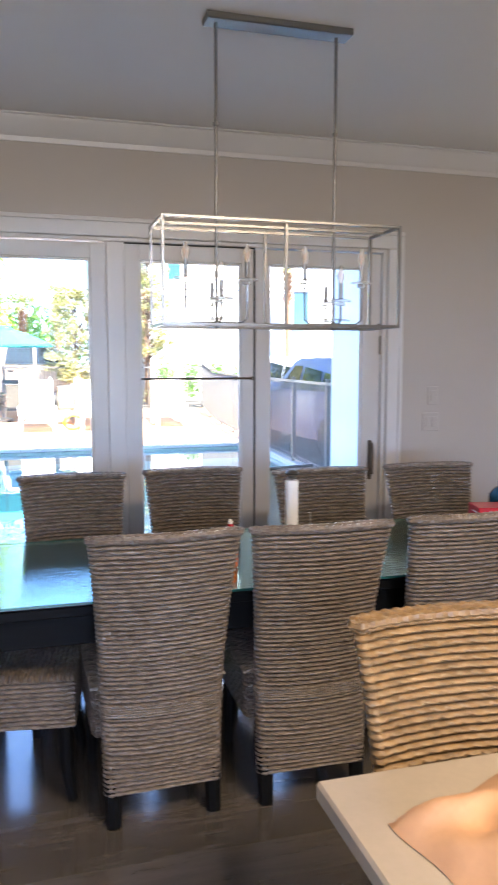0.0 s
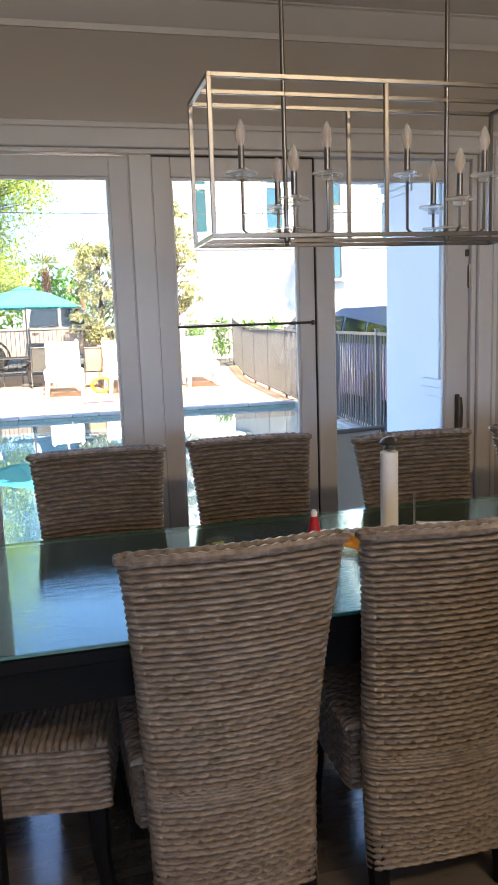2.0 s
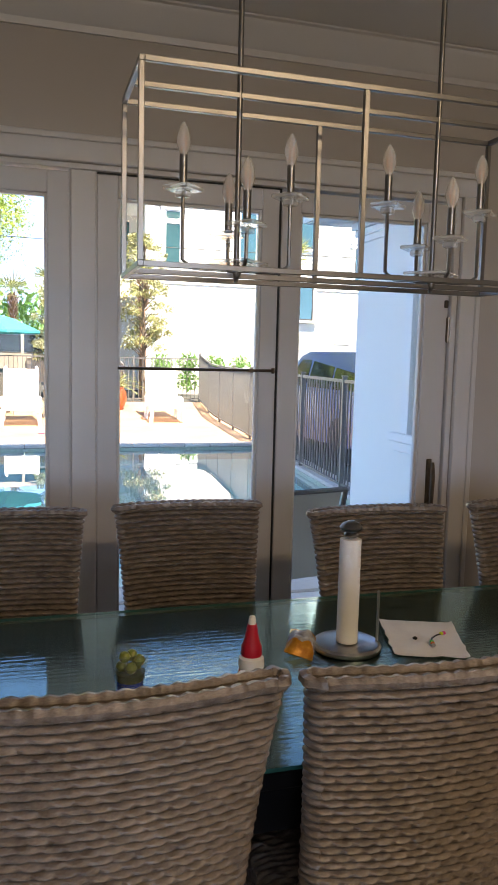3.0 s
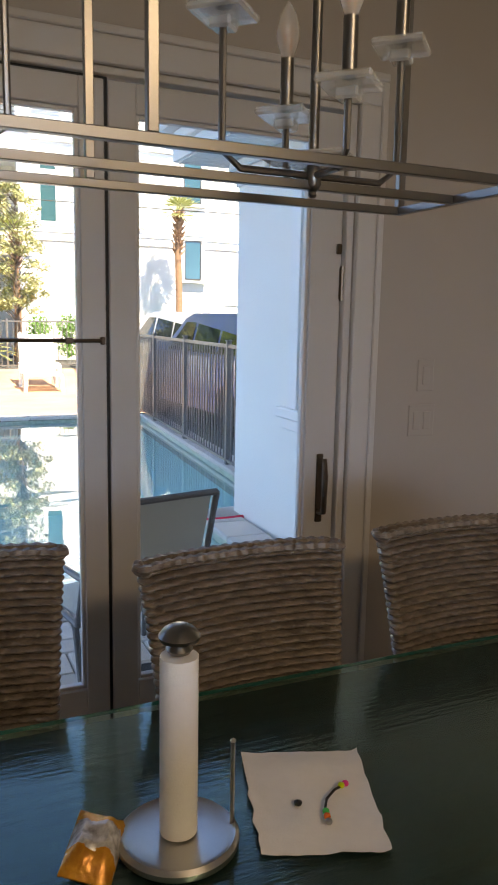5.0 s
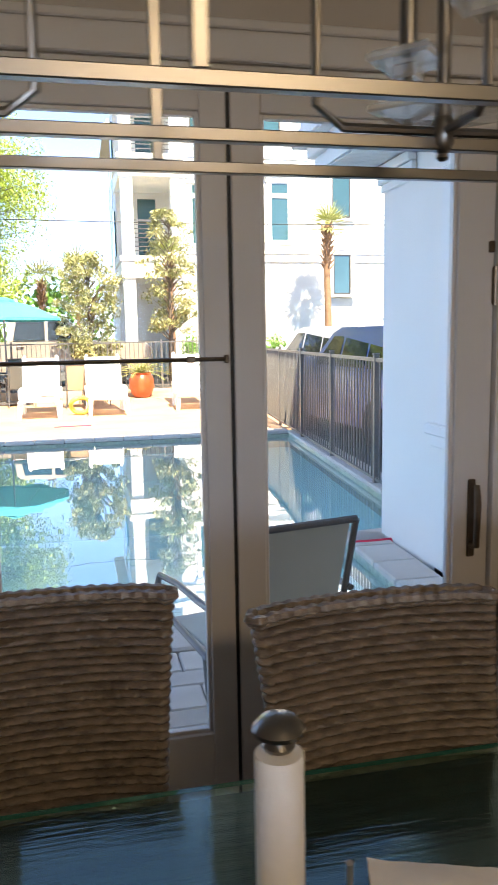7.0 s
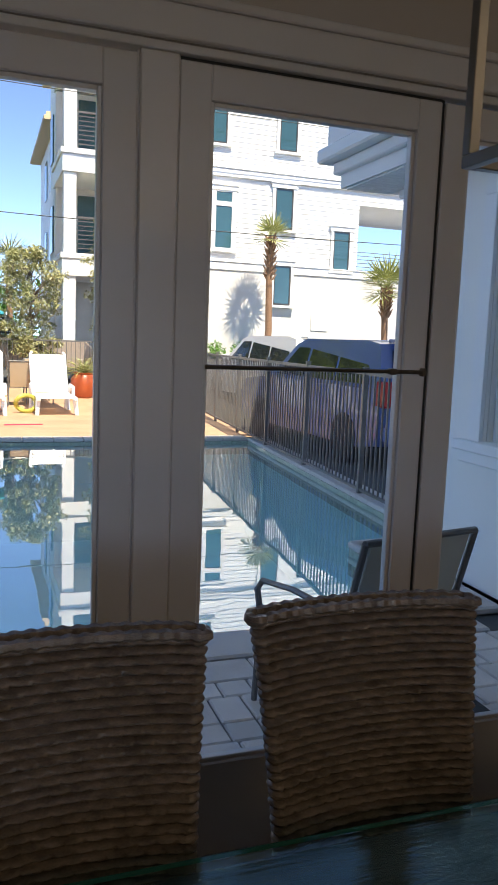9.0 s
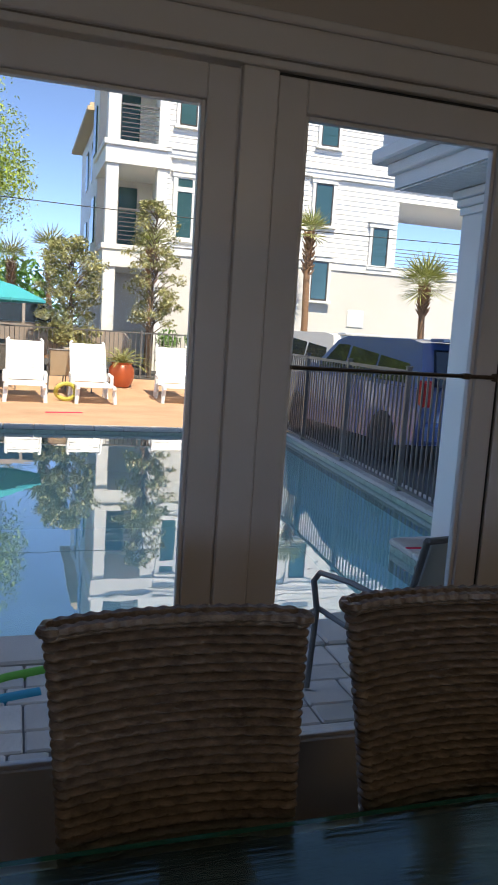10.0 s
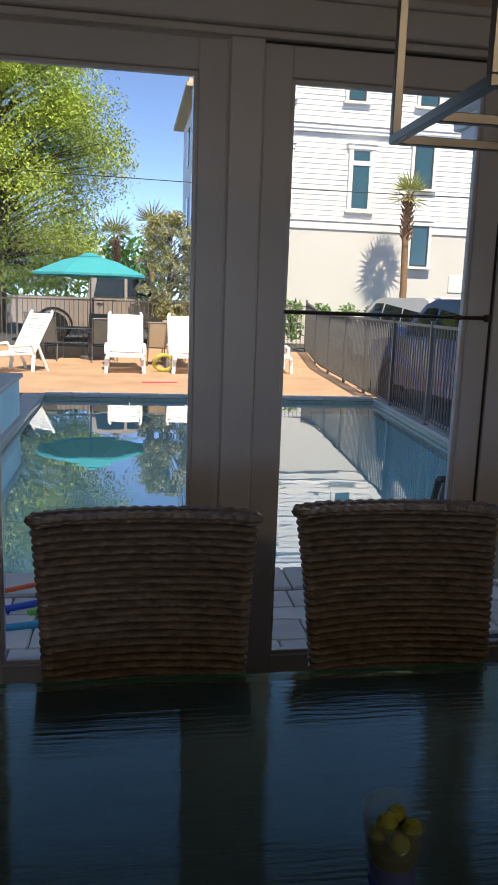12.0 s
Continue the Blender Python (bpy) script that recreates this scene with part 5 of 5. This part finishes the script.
suv("dark blue sport utility car parked behind the pool fence", pose(4.95, 15.4, GZ, 0, 0, 93), NAVY, 1.70)
suv("white sport utility car parked beyond the blue one", pose(6.4, 22.3, GZ + 0.05, 0, 0, 100), WHITEP, 1.72)
suv("blue sport utility car parked in the row", pose(9.6, 20.0, GZ, 0, 0, 95), NAVY, 1.72)


def pickup(label, m, paint):
    body = [(-2.95, 0.5), (-2.3, 0.42), (2.4, 0.42), (2.9, 0.5), (2.95, 0.95), (2.75, 1.16), (1.2, 1.22), (-2.9, 1.22), (-2.98, 0.8)]
    cab = [(-0.95, 1.2), (1.35, 1.2), (0.65, 1.83), (0.35, 1.9), (-0.7, 1.9), (-0.9, 1.8)]
    c, hw = car("pickup_truck", label, m, paint, 5.9, 2.0, 1.9, (body, cab), CARGLASS, None)
    add_wheels(c, hw, (-1.85, 1.85), 0.41)
    for s in (-1, 1):
        for a, b, ta, tb in ((-0.78, 0.05, -0.68, 0.05), (0.13, 1.08, 0.13, 0.55)):
            g = Geo().add([Vector((a, s * (hw - 0.05), 1.26)), Vector((b, s * (hw - 0.05), 1.26)), Vector((tb, s * (hw - 0.18), 1.78)), Vector((ta, s * (hw - 0.18), 1.78)),
                           Vector((a, s * (hw - 0.12), 1.26)), Vector((b, s * (hw - 0.12), 1.26)), Vector((tb, s * (hw - 0.25), 1.78)), Vector((ta, s * (hw - 0.25), 1.78))],
                          [(0, 1, 2, 3), (4, 7, 6, 5), (0, 4, 5, 1), (1, 5, 6, 2), (2, 6, 7, 3), (3, 7, 4, 0)])
            part("side_window", g, CARGLASS, c, smooth=False)
        part("door_handle", Geo().box(0.2, 0.4, s * hw - 0.03, s * hw + 0.03, 1.08, 1.11, 0.01).box(-0.7, -0.5, s * hw - 0.03, s * hw + 0.03, 1.08, 1.11, 0.01), paint, c)
        part("wheel_arch", Geo().tube([(-1.85 + 0.5 * math.cos(t), s * (hw - 0.02), 0.41 + 0.5 * math.sin(t)) for t in [math.pi * k / 10 for k in range(11)]], 0.035, 6), GAP, c)
        part("mirror", Geo().box(0.95, 1.08, s * hw - 0.1 + s * 0.1, s * hw + 0.1 + s * 0.1, 1.2, 1.42, 0.03), GAP, c)
    return c


pickup("beige crew cab pickup truck parked behind the fence", pose(-0.62, 26.65, 0.24, 0, 0, 1), TANP)


# ---- poolside furniture ----
def lounger():
    c = thing("sun_lounger", "white plastic slatted sun lounger with raised back", "lounger", group="loungers on the deck")
    sl = Geo().box(-0.29, 0.29, -0.030, 0.030, -0.008, 0.008, 0.004).mesh("slat", WHITEPL)
    for k in range(16):
        part("slat", sl, None, c, m=pose(0, -0.62 + 0.07 * k, 0.33))
    for k in range(13):
        s = 0.05 + 0.066 * k
        part("slat", sl, None, c, m=pose(0, 0.52 + s * 0.45, 0.33 + s * 0.9, 63, 0, 0))
    for x in (-0.32, 0.32):
        part("side_rail", Geo().tube([(x, -0.68, 0.28), (x, -0.6, 0.34), (x, 0.5, 0.34), (x, 0.92, 1.12), (x * 0.9, 0.94, 1.16)], 0.028, 8), WHITEPL, c)
        part("arm", Geo().tube([(x * 1.12, -0.05, 0.34), (x * 1.14, 0.0, 0.5), (x * 1.14, 0.42, 0.52), (x * 1.1, 0.5, 0.36)], 0.03, 8), WHITEPL, c)
        for y in (-0.55, 0.5):
            part("leg", Geo().tube([(x, y, 0.34), (x * 1.08, y - 0.04, 0.0)], [0.045, 0.035], 8), WHITEPL, c)
        part("leg", Geo().tube([(x, 0.60, 0.50), (x * 1.05, 0.80, 0.0)], [0.03, 0.03], 8), WHITEPL, c)
    return c


LOUNGE = [(-0.52, 20.6, 0), (0.83, 20.7, 2), (2.75, 21.3, -3), (-2.98, 19.9, -48)]
lg = lounger()
lg.scale = (1.12, 1.1, 1.04)
lg.matrix_basis = pose(LOUNGE[0][0], LOUNGE[0][1], GZ + 0.02, 0, 0, LOUNGE[0][2]) @ Matrix.Diagonal((1.12, 1.1, 1.04, 1))
for x, y, a in LOUNGE[1:]:
    copy_thing(lg, pose(x, y, GZ + 0.02, 0, 0, a))


def sling_chair(label, cloth, m, group="patio chairs"):
    c = thing("patio_chair", label, "chair", m, group)
    part("backrest", Geo().box(-0.25, 0.25, -0.008, 0.008, 0, 0.58, 0.004, m=pose(0, 0.24, 0.42, -14, 0, 0)), cloth, c)
    part("seat", Geo().box(-0.25, 0.25, -0.24, 0.24, -0.008, 0.008, 0.004, m=pose(0, 0, 0.42, 4, 0, 0)), cloth, c)
    part("top_rail", Geo().tube([(-0.275, 0.385, 0.985), (0.275, 0.385, 0.985)], 0.016, 8), FENCEB, c)
    for s in (-1, 1):
        x = 0.275 * s
        part("side_frame", Geo().tube([(x, 0.385, 0.985), (x, 0.25, 0.42), (x, -0.25, 0.44), (x, -0.30, 0.40)], 0.014, 8), FENCEB, c)
        part("arm", Geo().tube([(x * 1.05, 0.33, 0.66), (x * 1.1, 0.0, 0.67), (x * 1.1, -0.22, 0.64), (x * 1.08, -0.27, 0.58), (x * 1.06, -0.24, 0.44), (x * 1.06, -0.27, 0.01)], 0.014, 8), FENCEB, c)
        part("leg", Geo().tube([(x, 0.22, 0.42), (x * 1.06, 0.34, 0.01)], 0.014, 8), FENCEB, c)
    return c


for x, y, a in ((0.28, 22.1, 178), (0.65, 22.4, 4)):
    sling_chair("tan sling patio chair by the deck fence", SLING, pose(x, y, ground_z(y) + 0.02, 0, 0, a))
for x, y, a in ((-2.3, 22.6, 170), (-1.05, 22.6, 190), (-2.6, 23.3, 20), (-1.2, 23.3, -10)):
    sling_chair("dark sling patio chair at the umbrella table", DARKSLING, pose(x, y, ground_z(y) + 0.02, 0, 0, a))
# the chair outside the glass doors
sling_chair("grey sling patio chair beside the glass doors", GREYSLING, pose(0.88, 7.385, GZ + 0.05, 0, 0, 192) @ Matrix.Diagonal((1, 1, 0.88, 1)))

pt2 = thing("patio_table", "dark metal patio table under the umbrella", "table", pose(-1.7, 22.9, ground_z(22.9) + 0.02))
part("tabletop", Geo().box(-0.85, 0.85, -0.5, 0.5, 0.70, 0.725, 0.008), DARKSLING, pt2)
for x in (-0.75, 0.75):
    for y in (-0.42, 0.42):
        part("leg", Geo().tube([(x, y, 0), (x, y, 0.70)], 0.02, 8), FENCEB, pt2)

um = thing("patio_umbrella", "open teal canvas umbrella over the patio table", "umbrella", pose(-1.34, 22.9, ground_z(22.9) + 0.02))
part("pole", Geo().tube([(0, 0, 0), (0, 0, 2.47)], 0.022, 10), FENCEB, um)
g = Geo()
R, TOPZ, RIMZ = 1.36, 2.43, 1.97
vs, fs = [Vector((0, 0, TOPZ))], []
for k in range(8):
    a = math.pi / 8 + k * math.pi / 4
    vs += [Vector((R * 0.5 * math.cos(a), R * 0.5 * math.sin(a), TOPZ - 0.17)), Vector((R * math.cos(a), R * math.sin(a), RIMZ)), Vector((R * math.cos(a), R * math.sin(a), RIMZ - 0.05))]
for k in range(8):
    i, j = 1 + 3 * k, 1 + 3 * ((k + 1) % 8)
    fs += [(0, i, j), (i, i + 1, j + 1, j), (i + 1, i + 2, j + 2, j + 1)]
part("canopy", g.add(vs, fs), TEAL, um, smooth=False)
part("vent", Geo().lathe([(0.30, TOPZ - 0.06), (0.1, TOPZ + 0.02), (0.0, TOPZ + 0.04)], seg=8), TEAL, um)
for k in range(8):
    a = math.pi / 8 + k * math.pi / 4
    part("rib", Geo().tube([(0, 0, TOPZ - 0.03), (R * 0.5 * math.cos(a), R * 0.5 * math.sin(a), TOPZ - 0.19), (R * math.cos(a), R * math.sin(a), RIMZ - 0.01)], 0.009, 5), FENCEB, um)
part("base", Geo().lathe([(0.25, 0), (0.25, 0.05), (0.05, 0.09), (0.04, 0.3), (0.0, 0.3)], seg=20), FENCEB, um)

pot = thing("planter", "round terracotta pot with a spiky sago palm", "planter", pose(1.78, 23.3, ground_z(23.3) + 0.02) @ Matrix.Diagonal((0.85, 0.85, 0.88, 1)))
part("pot", Geo().lathe([(0.22, 0), (0.30, 0.1), (0.37, 0.3), (0.36, 0.5), (0.28, 0.62), (0.31, 0.68), (0.27, 0.68), (0.25, 0.6), (0.0, 0.6)], seg=28), TERRA, pot)
g = Geo()
rnd = random.Random(4)
for i in range(34):
    a, el = i * 2.4, 1.35 - 1.1 * i / 34
    pts = []
    for k in range(8):
        s = k / 7
        pts.append(Vector((math.cos(a) * math.cos(el) * 1.15 * s, math.sin(a) * math.cos(el) * 1.15 * s, 0.62 + 0.95 * math.sin(el) * s - 0.45 * s * s)))
    g.tube(pts, [0.008] * 7 + [0.003], 4)
    side = Vector((-math.sin(a), math.cos(a), 0))
    for k in range(1, 8):
        for q in (0.0, 0.5):
            p = pts[k - 1].lerp(pts[k], q)
            for s in (-1, 1):
                tip = p + side * s * 0.15 * (1.1 - 0.6 * k / 7) + (pts[k] - pts[k - 1]) * 0.6
                g.add([p, p + (pts[k] - pts[k - 1]) * 0.18, tip], [(0, 1, 2)])
part("fronds", g, PALMLEAF, pot, smooth=False)


def noodle(label, mat, pts, r=0.032):
    tagged(new("pool_noodle", Geo().tube(pts, r, 10).mesh("pool_noodle", mat)), label, "pool noodle", "pool noodles")


NZ = GZ + 0.038
noodle("red foam pool noodle on the coping", plain("red_foam", (0.75, 0.02, 0.06), 0.7), [(2.18, 9.66, NZ), (2.36, 9.65, NZ), (2.56, 9.67, NZ)], 0.028)
noodle("orange foam pool noodle on the pavers", plain("orange_foam", (0.85, 0.13, 0.02), 0.7), [(-1.55, 7.95, NZ), (-1.2, 8.05, NZ), (-0.93, 8.2, NZ)])
noodle("blue foam pool noodle on the pavers", plain("blue_foam", (0.02, 0.10, 0.55), 0.7), [(-1.6, 7.72, NZ), (-1.2, 7.82, NZ), (-0.85, 7.98, NZ)])
noodle("green foam pool noodle on the pavers", plain("green_foam", (0.15, 0.50, 0.06), 0.7), [(-0.95, 7.82, NZ), (-0.75, 7.92, NZ), (-0.5, 8.0, NZ)])
noodle("cyan foam pool noodle on the pavers", plain("cyan_foam", (0.02, 0.38, 0.55), 0.7), [(-1.6, 7.5, NZ), (-1.2, 7.62, NZ), (-0.62, 7.76, NZ)])
noodle("red and yellow foam noodle on the deck", plain("red_foam_far", (0.75, 0.02, 0.08), 0.7), [(-0.2, 18.35, NZ - 0.015), (0.15, 18.4, NZ - 0.015), (0.45, 18.44, NZ - 0.015)], 0.017)
tagged(new("pool_float", Geo().tube([(0.2 * math.cos(t), 0.06 * math.sin(2 * t), 0.2 + 0.16 * math.sin(t)) for t in [2 * math.pi * k / 18 for k in range(18)]], 0.045, 8, closed=True).mesh("pool_float", plain("yellow_vinyl", (0.50, 0.47, 0.10), 0.4))), "yellow vinyl pool ring leaning between the loungers", "pool float").matrix_basis = pose(0.28, 20.5, GZ + 0.02)
mat_ob = solid("door_mat", Geo().box(0.75, 1.5, 6.95, 7.4, GZ + 0.05, GZ + 0.062, 0.004), material("dark_mat", (0.05, 0.05, 0.05), 0.95, vary=0.3, scale=30, bump=0.6), "dark grey ribbed door mat", "mat", kind="")
# threshold step outside the doors
solid("door_step", Geo().box(OPEN_X0 - 0.2, OPEN_X1 + 0.2, WY1 + 0.001, WY1 + 0.12, GZ - 0.1, -0.02, 0.01), COPING, "grey stone threshold outside the doors", "step")

# ---- pavers and coping stones ----
terrace = solid("terrace", Geo().box(-6, WX0 - 0.002, WY1 + 0.01, 8.02, GZ + 0.001, GZ + 0.034), SAND, "grey stone paver terrace by the doors", "pavement", smooth=False)
rnd = random.Random(31)
rowd = [0.15, 0.22, 0.15, 0.22, 0.15, 0.22]
y = 6.93
paver_meshes = {}
for r, d in enumerate(rowd):
    x = -2.4 - 0.07 * (r % 3)
    while x < 2.3:
        w = rnd.choice((0.15, 0.22, 0.30))
        if (w, d) not in paver_meshes:
            paver_meshes[w, d] = Geo().box(-w / 2 + 0.004, w / 2 - 0.004, -d / 2 + 0.004, d / 2 - 0.004, 0, 0.04, 0.007).mesh("paver", PAVER)
        if x + w < WX0:
            ob = new("paver", paver_meshes[w, d])
            ob.parent = terrace
            ob.matrix_basis = pose(x + w / 2, y + d / 2, GZ + 0.008 + rnd.uniform(-0.002, 0.002), rnd.uniform(-0.4, 0.4), rnd.uniform(-0.4, 0.4), rnd.uniform(-0.6, 0.6))
        x += w
    y += d
rim = thing("pool_coping", "grey stone coping round the swimming pool", "coping", kind="structure")
for i in range(n):
    p0, p1 = Vector((*POOL[i], 0)), Vector((*POOL[(i + 1) % n], 0))
    d = p1 - p0
    cnt = max(1, round(d.length / 0.45))
    w = d.length / cnt
    me = Geo().box(-w / 2 + 0.004, w / 2 - 0.004, -0.30, 0.02, 0.0, 0.05, 0.012).mesh("coping_stone", COPING)
    ang = math.degrees(math.atan2(d.y, d.x))
    for k in range(cnt):
        q = p0 + d * ((k + 0.5) / cnt)
        ob = new("coping_stone", me)
        ob.parent = rim
        ob.matrix_basis = pose(q.x, q.y, GZ + 0.006, 0, 0, ang)

# ---- pieces of the floor ----
import functools


@functools.lru_cache(None)
def plank(length):
    return Geo().box(-length / 2 + 0.0004, length / 2 - 0.0004, -0.0899, 0.0899, -0.012, 0).mesh("plank", FLOOR)


floor_ob = bpy.data.objects["floor"]
hall_w = (HALL_X - XR) / 2
for r in range(60):
    y = -1.6 + 0.18 * r
    if y > 8.85:
        break
    if y < WY0 - 0.08:
        first = 0.3 * (1 + (2 * r) % 5)
        cuts = [XL, *[XL + first + 1.8 * k for k in range(6) if XL + first + 1.8 * k < HALL_X - 0.25], HALL_X]
        for a, b in zip(cuts, cuts[1:]):
            ob = new("plank", plank(round(b - a, 3)))
            ob.parent = floor_ob
            ob.matrix_basis = pose((a + b) / 2, y, 0)
    else:
        for k in range(2):
            ob = new("plank", plank(round(hall_w, 3)))
            ob.parent = floor_ob
            ob.matrix_basis = pose(XR + hall_w * (k + 0.5), y, 0)
